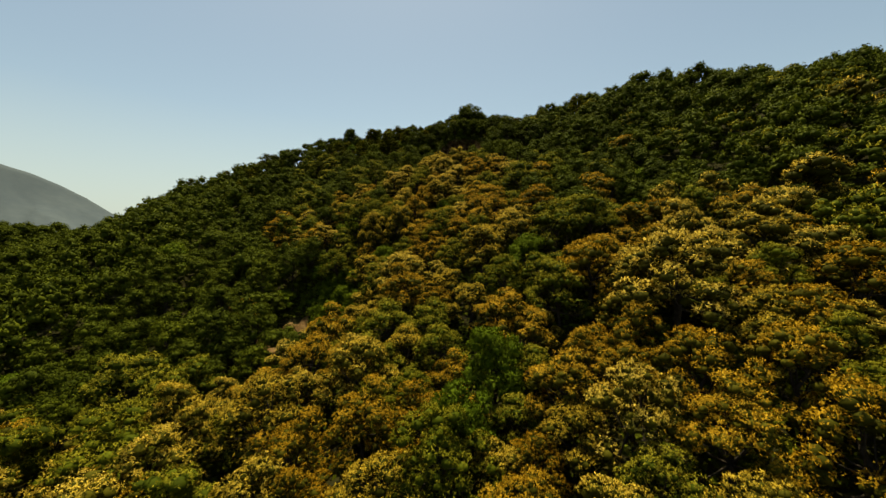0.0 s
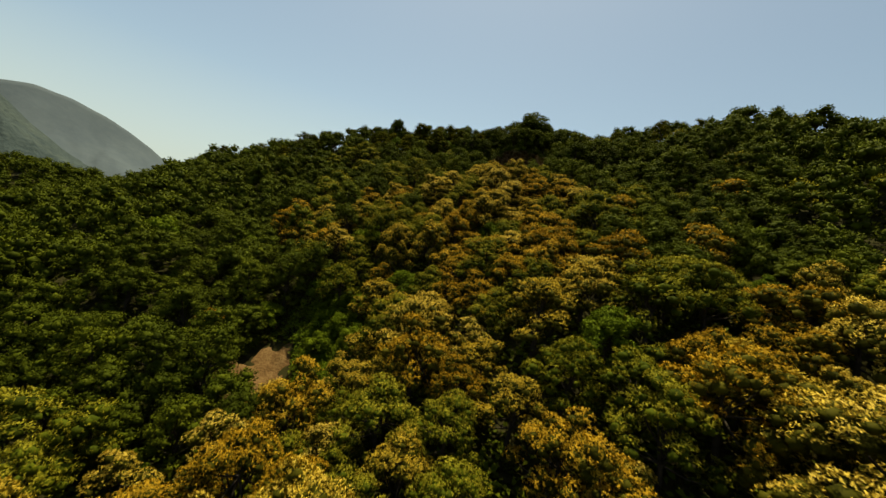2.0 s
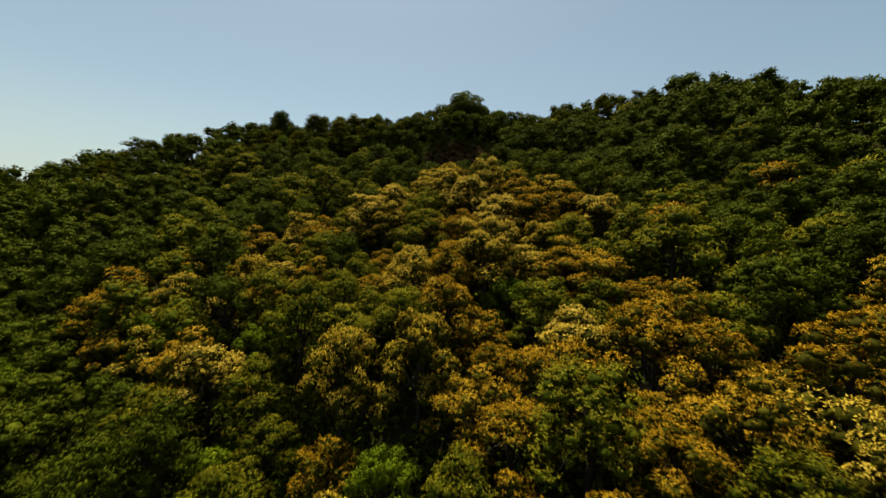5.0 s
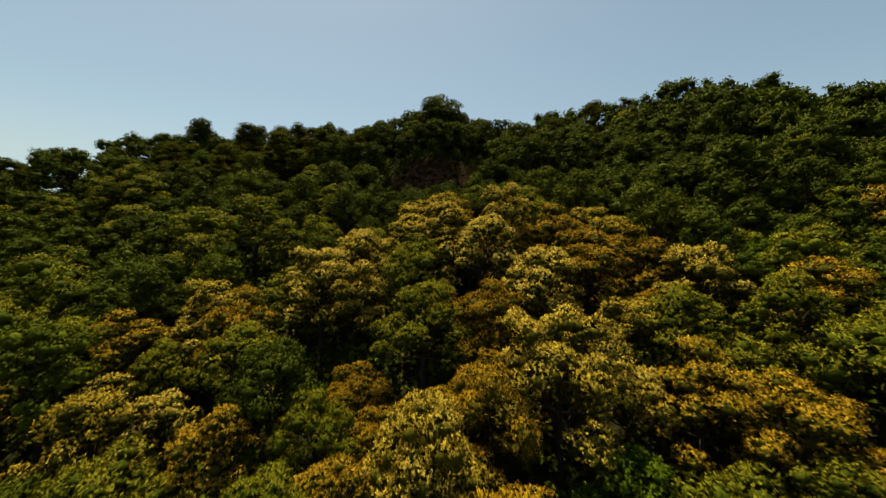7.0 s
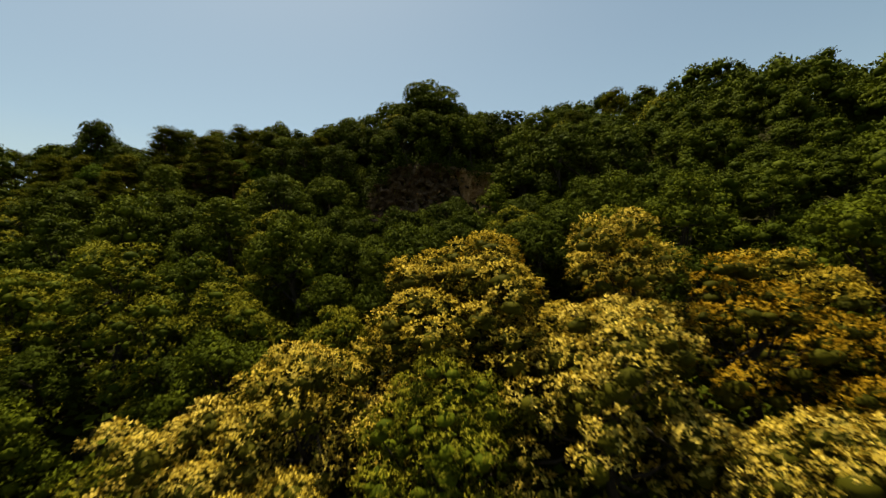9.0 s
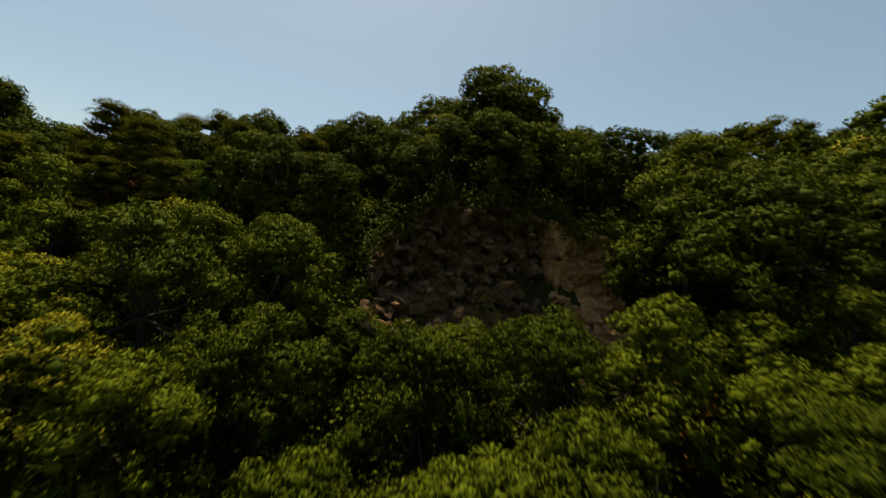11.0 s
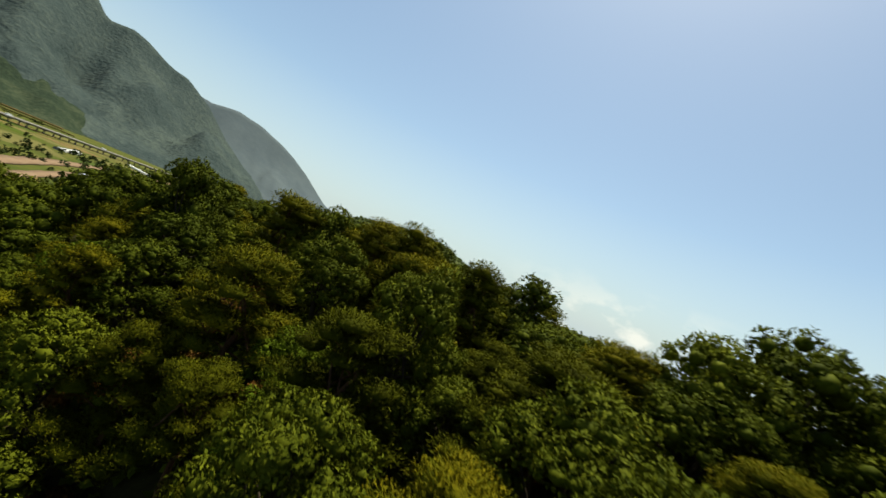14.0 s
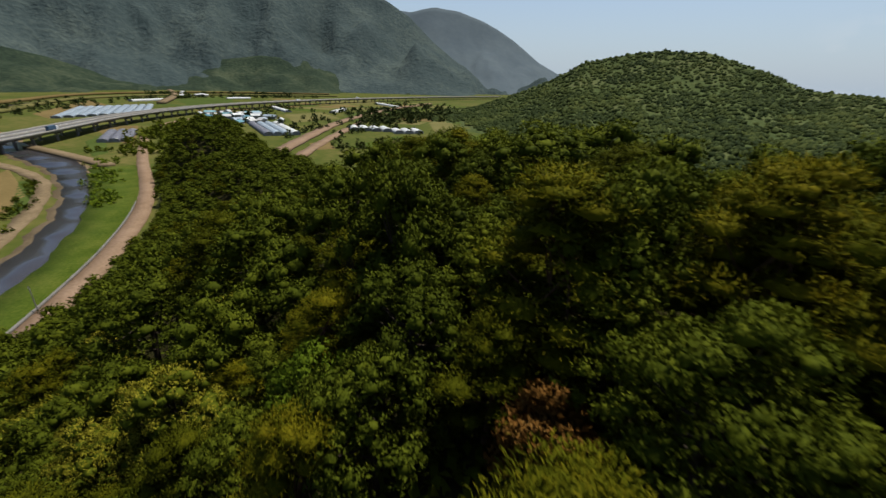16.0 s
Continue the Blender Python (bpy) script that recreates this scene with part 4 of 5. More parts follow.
def rock_sheet(name, x0, x1, depth, mat, parent, seed, blocky):
    """A broken rock wall that follows the face's line, of ledges and joints."""
    nx_, nz_ = 110, 80
    xs, ts = np.linspace(x0, x1, nx_), np.concatenate([np.linspace(0, 1, nz_ - 8), 1 + np.linspace(0.12, 1, 8)])
    verts = []
    for step in ts:
        for x in xs:
            back, t = max(0.0, step - 1), min(step, 1.0)      # the rim runs back into the slope
            z = float(face_low(x)) - 0.8 + (float(face_top(x)) + 1.0 - float(face_low(x))) * t - 0.5 * back
            q = Vector((x * 0.9 + 0.4 * z, z * 1.3 - 0.35 * x, seed))
            w = noise.noise(q * 1.7) * 0.5
            cell = noise.cell(Vector((x * blocky + 0.5 * z + w, z * blocky * 1.3 - 0.4 * x, seed + 4)))
            cell2 = noise.cell(Vector((x * blocky * 2.3 - 0.8 * z, z * blocky * 2.1 + x + w, seed + 9)))
            y = float(face_y(x, t)) - depth * (0.5 * cell + 0.3 * cell2 + 0.6 * noise.fractal(q, 0.9, 2.0, 5))
            y += 4.0 * back + 3.0 * max(0.0, abs(2 * (x - x0) / (x1 - x0) - 1) - 0.8) / 0.2
            verts.append((x + 0.12 * noise.noise(q * 3), y, z + 0.1 * noise.noise(q * 4)))
    i, j = np.meshgrid(np.arange(nz_ - 1), np.arange(nx_ - 1), indexing="ij")
    f = np.stack([i * nx_ + j, i * nx_ + j + 1, (i + 1) * nx_ + j + 1, (i + 1) * nx_ + j], -1).reshape(-1, 4)
    return mesh_ob(name, verts, f, mat, parent)


cliff = new("rock_cliff")
tagged(cliff, "broken dark brown rock face with an ochre earth bank", "cliff")
rock_sheet("rock_wall", -0.2, 10.6, 1.2, M_ROCK, cliff, 1, 1.5)
rock_sheet("earth_bank", 9.7, 13.8, 0.9, M_WARMROCK, cliff, 6, 1.3)
BLOCKS = {q: [block_mesh("rock", q) for _ in range(7)] for q in (M_ROCK, M_PALEROCK, M_WARMROCK)}
for k in range(290):
    x = 0.2 + 13.4 * rng.random()
    u = rng.random() ** 1.25
    lo, hi = float(face_low(x)), float(face_top(x))
    z = lo + (hi - lo) * u
    s = 0.2 + 0.5 * rng.random() ** 2
    mat = M_ROCK
    if x > 10.2 + 0.5 * (z - 24) * 0.3:
        mat, s = M_WARMROCK, s * 0.75
    elif 2.2 < x < 7.2 and z < 23.4 and rng.random() < 0.45:
        mat, s = M_PALEROCK, s * 1.25
    elif rng.random() < 0.12:
        mat = M_WARMROCK
    ob = new("rock", BLOCKS[mat][k % 7])
    ob.parent = cliff
    ob.matrix_local = (Matrix.Translation((x, float(face_y(x, u)) - 0.25 - 0.35 * rng.random(), z))
                       @ Euler((rng.normal() * 0.35, 0.45 + rng.normal() * 0.35, rng.random() * 6.3)).to_matrix().to_4x4()
                       @ Matrix.Diagonal((s * 1.25, s, s * (0.6 + 0.5 * rng.random()), 1)))


def soil_patch(name, cx, cy, sx, sy, turn, label):
    """Bare slipped earth with a ragged outline, lying on the slope."""
    n = 46
    a = radians(turn)
    verts, keep = [], []
    for i in range(n):
        for j in range(n):
            u, w = (i / (n - 1) - 0.5) * 2.6, (j / (n - 1) - 0.5) * 2.6
            x, y = cx + u * sx * math.cos(a) - w * sy * math.sin(a), cy + u * sx * math.sin(a) + w * sy * math.cos(a)
            e = 1 - math.hypot(u, w) + 0.5 * noise.fractal(Vector((x * 0.35, y * 0.35, 5.0)), 0.9, 2.0, 5)
            keep.append(e > 0.05)
            verts.append((x, y, float(hill_height(x, y)) + 0.45 + 0.25 * noise.fractal(Vector((x * 0.8, y * 0.8, 2.0)), 0.9, 2.0, 5) - max(0, 0.3 - e) * 2.2))
    faces = [(i * n + j, (i + 1) * n + j, (i + 1) * n + j + 1, i * n + j + 1) for i in range(n - 1) for j in range(n - 1)
             if keep[i * n + j] and keep[(i + 1) * n + j + 1]]
    return tagged(mesh_ob(name, verts, faces, M_SOIL, None, None, True), label, "bare earth", kind="structure")


soil_patch("trim_bare_earth", -18.3, 51.0, 3.8, 6.6, 12, "slipped patch of bare brown earth between the bushes")

# grass and ferns rooted on the ledges
gx_ = 0.4 + 13.2 * rng.random(60)
gt_ = rng.random(60)
gx_, gt_ = np.concatenate([gx_, rng.normal(5.6, 0.9, 45), rng.normal(11.6, 0.7, 60)]), np.concatenate([gt_, rng.normal(0.42, 0.09, 45), rng.normal(0.2, 0.08, 60)])
gz_ = face_low(gx_) + (face_top(gx_) - face_low(gx_)) * gt_
c_ = np.repeat(np.stack([gx_, face_y(gx_, gt_) - 0.45, gz_], -1), 9, 0) + rng.normal(size=(len(gx_) * 9, 3)) * 0.16
v, f = blades(c_, rng.normal(size=c_.shape) * 0.6 + np.array([0, -0.5, 0.6]), 0.15 + 0.15 * rng.random(len(c_)), 0.035, 0.1)
tagged(mesh_ob("ledge_grass", v, f, M_OLIVE), "tufts of dry yellow-green grass on the rock ledges", "grass", kind="stuff")

# leaves that hang over the rim of the rock
rx_ = 0.0 + 13.6 * rng.random(800)
c_ = np.repeat(np.stack([rx_, face_y(rx_, 1.0) - 0.2 + 0.5 * rng.normal(size=800), face_top(rx_) + 0.45 + 0.5 * rng.normal(size=800) + 0.5 * np.sin(rx_ * 2.1)], -1), 6, 0)
c_ = c_ + rng.normal(size=c_.shape) * 0.16
v, f = blades(c_, rng.normal(size=c_.shape) * 0.7 + np.array([0, -0.5, -0.2]), 0.16 + 0.12 * rng.random(len(c_)), 0.1, 0.1, np.array([0, -0.4, 0.9]) + rng.normal(size=c_.shape) * 0.5)
tagged(mesh_ob("rim_scrub", v, f, M_OAK), "dark green creepers hanging over the rim of the rock", "undergrowth", kind="stuff")

# ---------- valley ----------
def smooth_line(points, step=6.0):
    """A rounded line through plan points, resampled."""
    p = np.array(points, float)
    for _ in range(3):
        q = np.empty((2 * len(p), p.shape[1]))
        q[0], q[-1] = p[0], p[-1]
        q[1:-1:2], q[2:-1:2] = 0.75 * p[:-1] + 0.25 * p[1:], 0.25 * p[:-1] + 0.75 * p[1:]
        p = q
    s = np.concatenate([[0], np.cumsum(np.linalg.norm(np.diff(p[:, :2], axis=0), axis=1))])
    t = np.arange(0, s[-1] + 0.01, step)
    return np.stack([np.interp(t, s, p[:, k]) for k in range(p.shape[1])], -1)


def ribbon(line, half, z_top, z_low, offset=0.0, wobble=0.0):
    """A slab along a line: verts and faces. half: half widths; offset: to the line's left."""
    p = line[:, :2]
    d = unit(np.gradient(p, axis=0))
    nrm = np.stack([-d[:, 1], d[:, 0]], -1)
    h = np.broadcast_to(half, len(p))[:, None]
    wl_ = wobble * np.sin(np.arange(len(p)) * 0.9)[:, None] + wobble * 0.6 * np.sin(np.arange(len(p)) * 2.3 + 1)[:, None]
    a, b = p + nrm * (offset + h + wl_), p + nrm * (offset - h - wl_ * 0.7)
    zt, zl = np.broadcast_to(z_top, len(p))[:, None], np.broadcast_to(z_low, len(p))[:, None]
    v = np.concatenate([np.hstack([a, zt]), np.hstack([b, zt]), np.hstack([a, zl]), np.hstack([b, zl])])
    n = len(p)
    i = np.arange(n - 1)
    f = np.concatenate([np.stack(q, -1) for q in ((i + n, i + n + 1, i + 1, i), (i, i + 1, i + 2 * n + 1, i + 2 * n), (i + n + 1, i + n, i + 3 * n, i + 3 * n + 1), (i + 2 * n, i + 2 * n + 1, i + 3 * n + 1, i + 3 * n))])
    f = np.concatenate([f, [[0, 2 * n, 3 * n, n]], [[n - 1, 2 * n - 1, 4 * n - 1, 3 * n - 1]]])
    return v, f


def land(name, line, half, z, mat, label, category, offset=0.0, wobble=0.0, depth=0.6):
    v, f = ribbon(line, half, VALLEY + z, VALLEY - depth, offset, wobble)
    return tagged(mesh_ob(name, v, f, mat), label, category, kind="structure")


# river with sandy margins
river = smooth_line([(-60, 36, 6.5), (-130, 72, 6.5), (-183, 86, 6.5), (-217, 95.5, 6.5), (-271, 103.5, 6), (-330, 102, 7), (-378, 97, 9), (-420, 86, 12), (-480, 64, 10), (-620, 30, 10), (-800, -40, 10)], 5.0)
land("water_river", river, river[:, 2], 0.16, M_WATER, "slow grey-blue river winding across the plain", "river", wobble=0.8)
land("trim_river_bank", river, river[:, 2] + 3.0, 0.10, M_SAND, "pale sandy river margin", "river bank", 0.0, 1.2)
bend = smooth_line([(-150, 62), (-190, 72), (-228, 80), (-268, 87), (-318, 89), (-352, 84), (-392, 70), (-440, 48)], 5.0)
land("path_dirt_bank", bend, 3.4, 0.45, M_SAND, "pale dirt track along the river bend", "dirt track", 0.0, 0.5)
lush = smooth_line([(-120, 78), (-150, 87), (-195, 103), (-262, 117.5), (-330, 120), (-372, 120)], 6.0)
land("trim_lush_bank", lush, np.interp(lush[:, 0], [-372, -262, -195, -120], [13, 10, 7.5, 6.5]), 0.55, M_LUSH, "bright green grassy river bank", "grass bank", 0.0, 0.8)


def field(name, corners, mat, label):
    """A cultivated plot with slightly raised rows."""
    c = np.array(corners, float)
    n, m = 14, 26
    u, w = np.meshgrid(np.linspace(0, 1, n), np.linspace(0, 1, m), indexing="ij")
    u, w = u[..., None], w[..., None]
    p = c[0] * (1 - u) * (1 - w) + c[1] * u * (1 - w) + c[2] * u * w + c[3] * (1 - u) * w
    z = np.full((n, m, 1), VALLEY + 0.34) + 0.1 * (np.arange(m)[None, :, None] % 2)
    z[[0, -1]], z[:, [0, -1]] = VALLEY - 0.3, VALLEY - 0.3
    v = np.concatenate([p, z], -1).reshape(-1, 3)
    i, j = np.meshgrid(np.arange(n - 1), np.arange(m - 1), indexing="ij")
    f = np.stack([i * m + j, (i + 1) * m + j, (i + 1) * m + j + 1, i * m + j + 1], -1).reshape(-1, 4)
    return tagged(mesh_ob(name, v, f, mat), label, "field", kind="structure")


for corners, k, lb in (
    (((-365, 62), (-392, 68), (-305, 84), (-215, 68)), 2, "dry orange-brown field inside the river bend"),
    (((-346, 76), (-344, 83), (-272, 87), (-262, 79)), 1, "green strip of crops inside the river bend"),
    (((-742, 366), (-760, 445), (-641, 426), (-601, 329)), 0, "pale yellow harvested field"),
    (((-710, 455), (-829, 630), (-701, 588), (-572, 416)), 1, "green crop field beside the earth tracks"),
    (((-1216, 269), (-1406, 455), (-1042, 364), (-949, 262)), 1, "green field behind the expressway"),
    (((-1075, 560), (-1168, 780), (-1020, 740), (-950, 560)), 0, "yellow-green field behind the expressway"),
    (((-828, 49), (-1208, 122), (-1022, 144), (-745, 70)), 2, "tan bare plot beside the glasshouses"),
    (((-508, 106), (-560, 122), (-432, 121), (-415, 110)), 1, "green plot below the expressway"),
    (((-587, 117), (-649, 124), (-640, 158), (-440, 138)), 2, "bare earth yard round the greenhouses"),
    (((-537, 519), (-587, 608), (-352, 426), (-384, 417)), 0, "yellow-green meadow at the hill's foot"),
    (((-411, 275), (-420, 301), (-370, 285), (-371, 264)), 2, "bare plot by the track"),
):
    field("ground_field", corners, M_FIELD[k], lb)

# small plots across the rest of the plain
KEEP_OFF = [(-695, 285, 130), (-540, 285, 90), (-480, 395, 75), (-670, 390, 95), (-700, 520, 110), (-1150, 340, 170), (-1060, 660, 120), (-460, 500, 95), (-395, 280, 40), (-860, 130, 130), (-970, 95, 90)]
for i in range(-9, 9):
    for j in range(-7, 8):
        x, y = -760 + 84 * i * 0.82 - 58 * j * 0.57, 480 + 84 * i * 0.57 + 58 * j * 0.82
        if math.hypot(x + 13, y - 119) > 1350 or y < 190 or x > -330 or y > 900 or any(math.hypot(x - a, y - b) < r for a, b, r in KEEP_OFF):
            continue
        a, b = 38 * (0.8 + 0.2 * rng.random()), 26 * (0.75 + 0.25 * rng.random())
        q = [(x + u * a * 0.82 - w * b * 0.57, y + u * a * 0.57 + w * b * 0.82) for u, w in ((-1, -1), (-1, 1), (1, 1), (1, -1))]
        k = int(rng.integers(0, 5))
        field("ground_field", q, (M_FIELD + [M_GRASS, M_LUSH])[k], ("small yellow stubble plot on the plain", "small green crop plot on the plain", "small brown ploughed plot on the plain", "small rough grass plot on the plain", "small lush green plot on the plain")[k])

# roads
road_line = smooth_line([(-60, 62), (-124, 86), (-157, 100), (-192, 113), (-240, 126), (-290, 133), (-382, 138), (-470, 147), (-551, 156), (-640, 180), (-720, 240)], 5.0)
land("road_riverside", road_line, 3.6, 0.9, M_TRACK, "reddish concrete riverside road", "road", 0.0, 0.15, 1.0)
kerb = road_line[(road_line[:, 0] > -262)]
v, f = ribbon(kerb, 0.18, VALLEY + 1.65, VALLEY + 0.5, 3.7)
tagged(mesh_ob("trim_parapet", v, f, M_PIER), "low concrete parapet along the riverside road", "parapet", kind="structure")
for nm, pts, half, z in (("road_track_upper", [(-360, 226), (-381, 240), (-446, 287), (-608, 410), (-785, 602), (-960, 850)], 6.5, 2.2),
                         ("road_track_lower", [(-340, 238), (-360, 252), (-420, 297), (-571, 420), (-700, 545)], 5.0, 1.6)):
    land(nm, smooth_line(pts, 8.0), half, z, M_TRACK, "raised reddish earth track across the plain", "earth track", 0.0, 0.6, 0.5)
land("road_levee", smooth_line([(-700, -60), (-836, 15), (-1128, 60), (-1300, 150), (-1400, 290), (-1430, 480), (-1350, 760)], 12.0), 9.0, 4.0, M_FIELD[0], "grassy levee curving along the far river arm", "levee", 0.0, 1.0, 0.5)
land("road_levee_outer", smooth_line([(-900, -80), (-1034, -6), (-1380, 80), (-1540, 260), (-1580, 520), (-1500, 800)], 12.0), 7.0, 5.0, M_FIELD[2], "outer levee with a pale track on top", "levee", 0.0, 1.0, 0.5)
land("water_far_arm", smooth_line([(-760, -80), (-900, -14), (-1180, 62), (-1330, 140)], 12.0), 13.0, 0.2, M_WATER, "far arm of the river behind the expressway", "river")
land("road_crossing", smooth_line([(-1030, 226), (-1100, 245), (-1350, 300), (-1700, 330)], 12.0), 7.0, 5.6, M_SAND, "pale village road crossing the levees", "road", depth=0.5)
weir = smooth_line([(-486, 72), (-440, 92), (-369, 119)], 4.0)
land("road_causeway", weir, 4.2, 1.6, M_SAND, "sandy concrete causeway across the river", "causeway", 0.0, 0.2)


# expressway on piers
def expressway():
    deck_z = VALLEY + 10.0
    line = smooth_line([(-330, -36), (-400, 18), (-468, 57), (-540, 88), (-640, 130), (-746, 201), (-850, 300), (-935, 430), (-1019, 598), (-1100, 830), (-1170, 1100), (-1215, 1400)], 7.0)
    ob = new("expressway_bridge")
    tagged(ob, "long pale concrete expressway viaduct crossing the valley on piers", "bridge")
    for off in (-6.4, 6.4):
        v, f = ribbon(line, 5.8, deck_z, deck_z - 0.5, off)
        mesh_ob("deck", v, f, M_ASPH, ob, label="pale asphalt carriageway")
        v, f = ribbon(line, 3.4, deck_z - 0.504, deck_z - 2.3, off)
        mesh_ob("girder", v, f, M_PIER, ob)
        for side in (-5.7, 5.7):
            v, f = ribbon(line, 0.2, deck_z + 1.05, deck_z - 0.7, off + side)
            mesh_ob("parapet", v, f, M_CONC, ob)
        v, f = ribbon(line, 0.14, deck_z + 0.03, deck_z + 0.004, off)
        mesh_ob("lane_line", v, f, M_WHITE, ob, label="white lane marking")
    d = unit(np.gradient(line[:, :2], axis=0))
    for k in range(3, len(line) - 3, 5):
        c, t = line[k, :2], d[k]
        bm = bmesh.new()
        for off in (-6.4, 6.4):
            bmesh.ops.create_cone(bm, cap_ends=True, segments=10, radius1=1.15, radius2=1.15, depth=8.2, matrix=Matrix.Translation((0, off, 3.1)))
        box_bm(-0.9, 0.9, -10.5, 10.5, 6.4, 7.69, 0.15, bm)
        p = part("pier", bm, M_PIER, ob)
        p.matrix_local = Matrix.Translation((c[0], c[1], VALLEY)) @ Matrix.Rotation(math.atan2(t[1], t[0]), 4, "Z")
    return line, d, deck_z


bridge_line, bridge_dir, DECK = expressway()


def vehicle(name, label, k, off, length, height, paint):
    """A lorry or van on the expressway: body, cab, wheels."""
    ob = new(name)
    tagged(ob, label, "vehicle")
    part("body", box_bm(-length / 2, length * 0.28, -1.2, 1.2, 0.7, height, 0.12), paint, ob)
    cab = part("cab", box_bm(length * 0.3, length / 2, -1.15, 1.15, 0.5, height * 0.82, 0.25), M_PAINT, ob)
    part("windscreen", box_bm(length / 2 - 0.02, length / 2 + 0.03, -0.95, 0.95, height * 0.48, height * 0.74), M_RUBBER, cab, "dark glass windscreen")
    for x in (-length * 0.38, -length * 0.25, length * 0.38):
        for y in (-1.05, 1.05):
            bm = bmesh.new()
            bmesh.ops.create_cone(bm, cap_ends=True, segments=14, radius1=0.5, radius2=0.5, depth=0.35, matrix=Matrix.Translation((x, y, 0.5)) @ Matrix.Rotation(radians(90), 4, "X"))
            part("wheel", bm, M_RUBBER, ob)
    t = bridge_dir[k]
    n = np.array([-t[1], t[0]])
    p = bridge_line[k, :2] + n * off
    ob.matrix_basis = Matrix.Translation((p[0], p[1], DECK + 0.005)) @ Matrix.Rotation(math.atan2(t[1], t[0]), 4, "Z")


vehicle("lorry", "dark blue covered lorry on the expressway", 32, -8.0, 15.0, 4.0, M_TARP)
vehicle("lorry", "white box lorry on the expressway", 118, -4.5, 11.0, 3.6, M_PAINT)
vehicle("lorry", "white box lorry driving along the expressway", 150, 8.0, 11.0, 3.6, M_PAINT)


# greenhouses
def greenhouse(x, y, length, width, heading, cover, label, rise=3.6, group=""):
    """An arched tunnel greenhouse with end walls and hoops."""
    ob = new("greenhouse")
    tagged(ob, label, "greenhouse", group)
    n = 12
    a = np.linspace(0, math.pi, n)
    prof = np.stack([np.cos(a) * width / 2, np.maximum(np.sin(a), 0) ** 0.8 * (rise - 1.2) + 1.2], -1)
    prof = np.concatenate([[[width / 2, -0.2]], prof, [[-width / 2, -0.2]]])
    m = len(prof)
    xs = np.linspace(-length / 2, length / 2, max(4, int(length / 6)))
    v = np.array([(q, *p) for q in xs for p in prof])
    i, j = np.meshgrid(np.arange(len(xs) - 1), np.arange(m - 1), indexing="ij")
    f = np.stack([i * m + j, i * m + j + 1, (i + 1) * m + j + 1, (i + 1) * m + j], -1).reshape(-1, 4)
    mesh_ob("cover", v, f, cover, ob)
    for e in (-length / 2 + 0.05, length / 2 - 0.05):
        bm = bmesh.new()
        bm.faces.new([bm.verts.new((e, *p)) for p in prof * np.array([0.985, 0.985])])
        bmesh.ops.solidify(bm, geom=bm.faces[:], thickness=0.06)
        part("end_wall", bm, M_ROOFG, ob)
    for q in xs[::2]:
        pts = [(q, *p) for p in prof * np.array([1.012, 1.012])]
        vv, ff = tube(pts, [0.07] * len(pts), 4)
        mesh_ob("hoop", vv, ff, M_STEEL, ob)
    ob.matrix_basis = Matrix.Translation((x, y, VALLEY + 0.35)) @ Matrix.Rotation(radians(heading), 4, "Z")


for k in range(3):
    greenhouse(-532 + 0.6 * k, 124 + 8.6 * k, 78, 8.0, 172, M_DARKNET, "tunnel greenhouse under dark shade netting on a bare yard", 3.4, "dark greenhouses")
for k, mt in enumerate((M_DARKNET, M_BLUE, M_BLUE, M_WHITE)):
    greenhouse(-540 + 2 * k, 268 + 9.5 * k, 118, 9.0, 172, mt, "long blue-grey tunnel greenhouse beside the hamlet" if mt is not M_DARKNET else "long dark-netted greenhouse beside the hamlet", 4.0, "long greenhouses")
for k in range(4):
    greenhouse(-500 + 9 * k, 372 + 10 * k, 30, 11.0, 160, M_WHITE, "short white plastic greenhouse at the hill's foot", 4.2, "white greenhouses")
for k in range(3):
    greenhouse(-449 + 5 * k, 404 + 11 * k, 26, 11.0, 160, M_WHITE, "short white plastic greenhouse at the hill's foot", 4.2, "white greenhouses")
for k in range(9):
    greenhouse(-850 - 6 * k, 92 + 12.5 * k, 190, 10.0, 172, M_BLUE, "very long grey-blue greenhouse beyond the expressway", 3.0, "greenhouses beyond the expressway")
for x, y, ln, hd in ((-1148, 214, 80, 130), (-1224, 420, 60, 100), (-828, 392, 110, 175), (-772, 482, 90, 140), (-905, 676, 140, 170)):
    greenhouse(x, y, ln, 11.0, hd, M_WHITE, "white plastic greenhouse among the fields", 4.2, "white greenhouses among the fields")


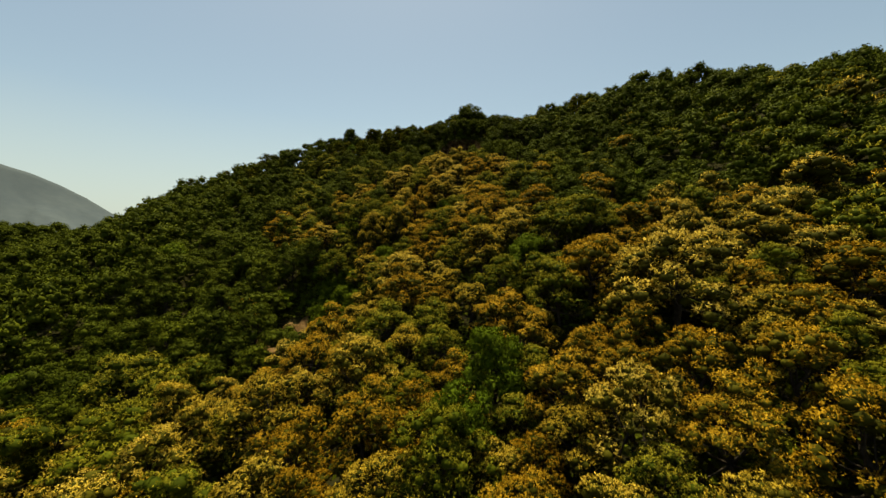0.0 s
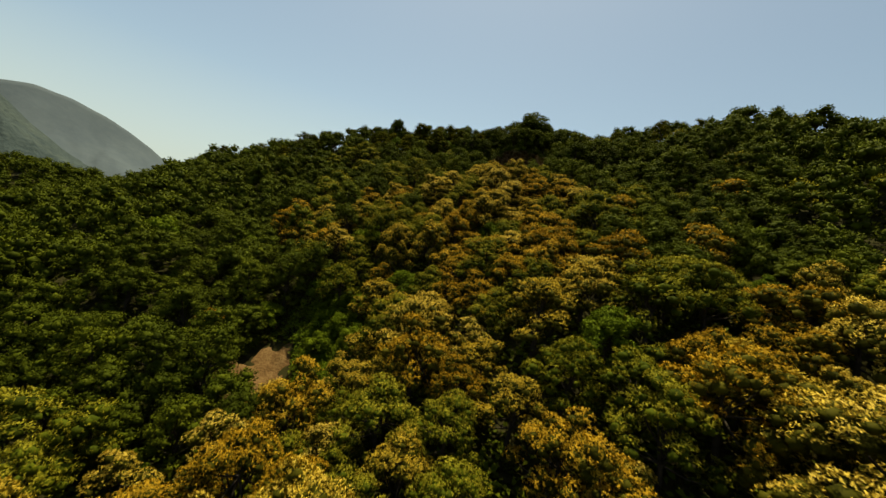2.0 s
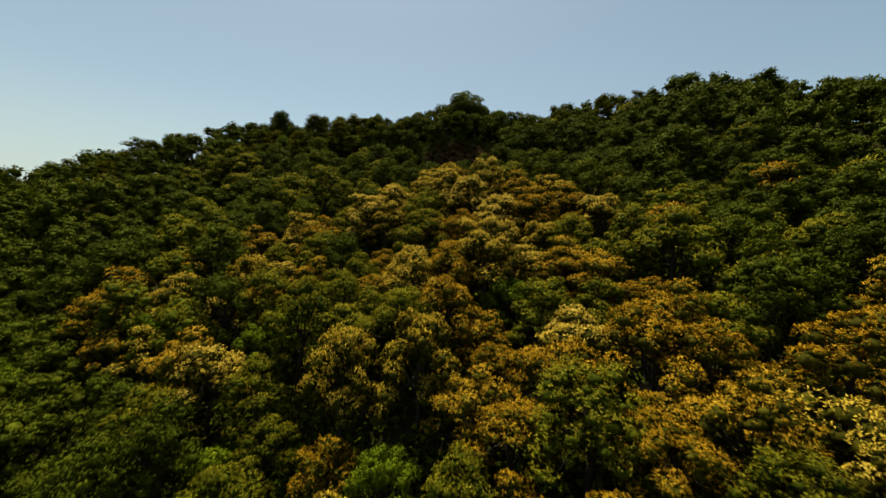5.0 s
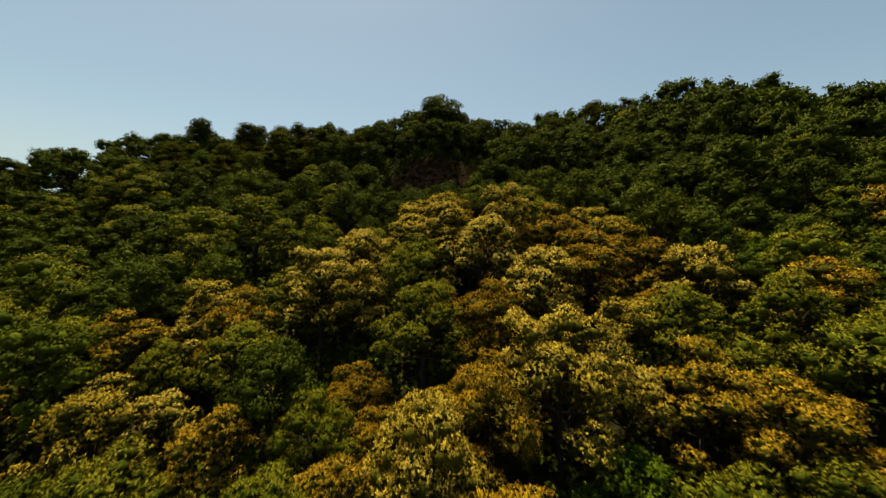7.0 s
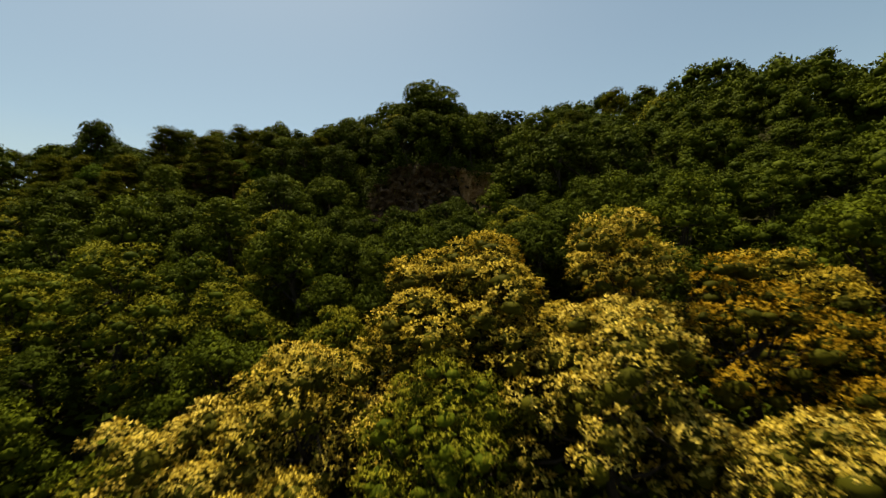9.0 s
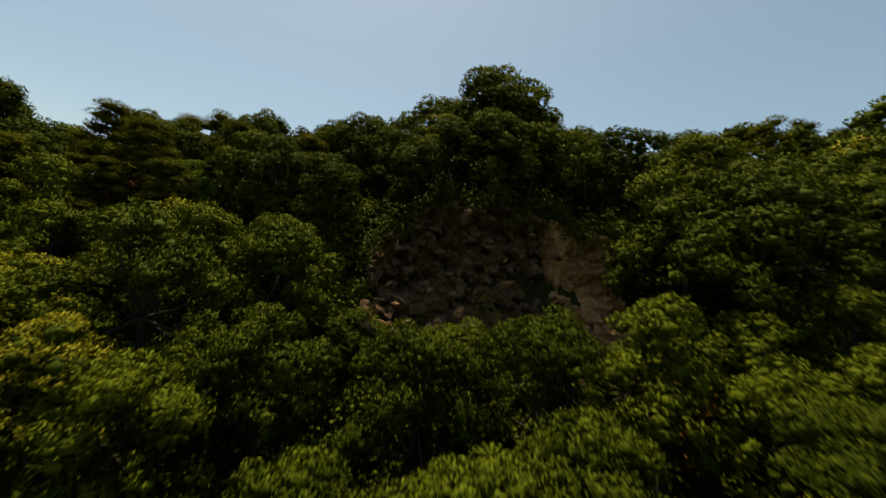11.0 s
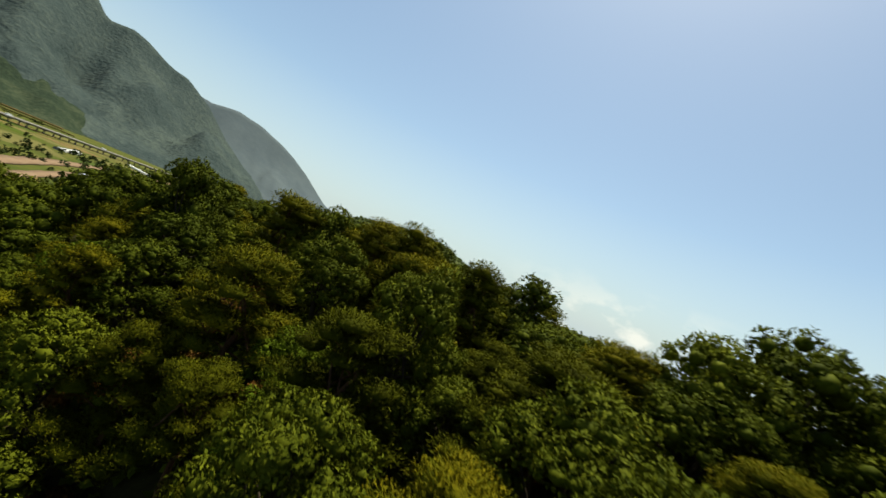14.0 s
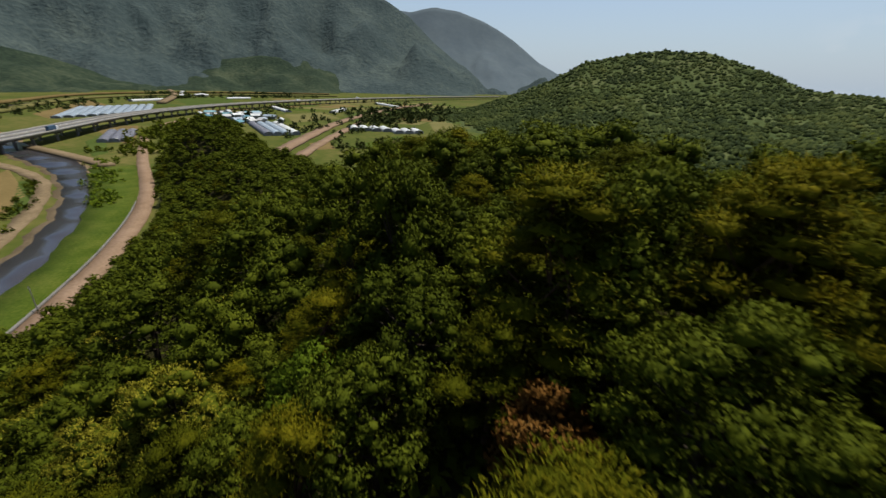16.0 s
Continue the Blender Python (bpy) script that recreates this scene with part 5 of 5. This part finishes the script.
def house(x, y, w, d, h, turn, roof, label):
    """A small rural house: walls, pitched roof with eaves, door and windows."""
    ob = new("house")
    tagged(ob, label, "house", "hamlet houses")
    part("wall", box_bm(-w / 2, w / 2, -d / 2, d / 2, -0.3, h), M_CONC, ob)
    bm = bmesh.new()
    o, r = 0.5, d * 0.32
    p = [bm.verts.new(q) for q in ((-w / 2 - o, -d / 2 - o, h + 0.005), (w / 2 + o, -d / 2 - o, h + 0.005), (w / 2 + o, d / 2 + o, h + 0.005), (-w / 2 - o, d / 2 + o, h + 0.005), (-w / 2 - o, 0, h + r), (w / 2 + o, 0, h + r))]
    for q in ((0, 1, 5, 4), (2, 3, 4, 5), (0, 4, 3), (1, 2, 5), (3, 2, 1, 0)):
        bm.faces.new([p[i] for i in q])
    part("roof", bm, roof, ob)
    part("door", box_bm(-0.5, 0.5, -d / 2 - 0.06, -d / 2 + 0.02, 0, 2.05), M_BARK, ob)
    for q in (-w * 0.3, w * 0.3):
        part("window", box_bm(q - 0.6, q + 0.6, -d / 2 - 0.05, -d / 2 + 0.02, 0.95, 2.15), M_RUBBER, ob)
    ob.matrix_basis = Matrix.Translation((x, y, VALLEY + 0.01)) @ Matrix.Rotation(radians(turn), 4, "Z")


for k in range(26):
    a, b = rng.random(2)
    x, y = -780 + 170 * a, 236 + 75 * b + 20 * a
    house(x, y, 9 + 9 * rng.random(), 7 + 3 * rng.random(), 3 + 2.2 * rng.random(), 360 * rng.random(), (M_ROOF, M_ROOFG, M_BLUE, M_WHITE)[k % 4],
          ("house with a teal metal roof in the hamlet", "house with a grey roof in the hamlet", "shed with a blue-grey roof in the hamlet", "shed with a white roof in the hamlet")[k % 4])
for k in range(8):
    house(-1330 - 40 * k * rng.random(), 300 + 45 * rng.random() + 6 * k, 12, 8, 4, 360 * rng.random(), M_ROOFG if k % 2 else M_WHITE, "small farmhouse by the village road")


# roadside pole
pole = new("utility_pole")
tagged(pole, "grey concrete utility pole beside the riverside road", "utility pole")
v, f = tube([(0, 0, -0.5), (0, 0, 3), (0, 0, 8.4)], [0.17, 0.15, 0.1], 10)
mesh_ob("shaft", v, f, M_CONC, pole, smooth=True)
part("crossarm", box_bm(-0.9, 0.9, -0.06, 0.06, 7.6, 7.74), M_STEEL, pole)
for q in (-0.75, 0.0, 0.75):
    v, f = tube([(q, 0, 7.74), (q, 0, 7.95)], [0.06, 0.04], 8)
    mesh_ob("insulator", v, f, M_WHITE, pole)
pole.matrix_basis = pose(-153, 95.3, VALLEY + 0.3, 0, 0, 20)


def bush_line(name, pts, count, spread, size, label, mat):
    """Rows and thickets on the plain, in one mesh."""
    ln = smooth_line(pts, 3.0)
    k = rng.integers(0, len(ln), count)
    c = np.column_stack([ln[k, :2] + rng.normal(size=(count, 2)) * spread, np.full(count, VALLEY + 0.5)])
    s = size * (0.5 + rng.random(count))
    per = 26
    S = np.repeat(s, per)
    d = unit(rng.normal(size=(count * per, 3)))
    d[:, 2] = np.abs(d[:, 2])
    q = np.repeat(c, per, 0) + d * S[:, None] * np.array([0.5, 0.5, 0.75]) * (0.6 + 0.4 * rng.random((count * per, 1)))
    v, f = blades(q, d * 0.4 + rng.normal(size=d.shape) * 0.8, S * 0.42, S * 0.34, 0.12, d + rng.normal(size=d.shape) * 0.4)
    tagged(mesh_ob(name, v, f, mat), label, "bushes", kind="stuff")


bush_line("orchard_row", [(-1440, 250), (-1480, 420), (-1440, 640)], 90, 5.0, 8.0, "rows of small round orchard trees by the levee", M_FAR)
bush_line("orchard_row_inner", [(-1180, 160), (-1300, 330), (-1300, 620)], 120, 22.0, 7.0, "orchard trees between the levees", M_FAR)
bush_line("riverside_bushes", [(-400, 118), (-330, 114), (-262, 112)], 60, 4.5, 2.6, "low bushes along the river bank", M_BRIGHT)
bush_line("bend_bushes", [(-190, 66), (-240, 76), (-300, 84), (-345, 80)], 46, 2.5, 2.4, "dark bushes beside the dirt track", M_OAK)
bush_line("plain_trees", [(-560, 470), (-640, 560), (-560, 680)], 160, 34.0, 9.0, "scattered trees on the plain at the hill's foot", M_FAR)
bush_line("plain_hedges", [(-470, 330), (-620, 470), (-820, 560), (-700, 700), (-980, 760)], 260, 42.0, 6.5, "hedges and scattered trees between the plots", M_FAR)
bush_line("hill_foot_trees", [(-330, 350), (-230, 345), (-120, 315), (0, 300), (80, 300)], 620, 34.0, 8.0, "trees at the foot of the wooded hill", M_FAR)
bush_line("hamlet_trees", [(-610, 250), (-760, 330), (-900, 420)], 110, 24.0, 6.0, "garden trees round the hamlet", M_FAR)
bush_line("bridge_bushes", [(-420, 140), (-520, 170), (-650, 200)], 120, 14.0, 6.0, "bushes and small trees below the expressway", M_OAK)
bush_line("far_bank_trees", [(-700, -40), (-900, 30), (-1150, 110)], 120, 30.0, 7.0, "trees along the far river arm", M_FAR)

# remove unused patterns
for key in list(PROTO):
    ob, R, H, used = PROTO[key]
    if not used:
        for o in (*ob.children_recursive, ob):
            bpy.data.objects.remove(o, do_unlink=True)
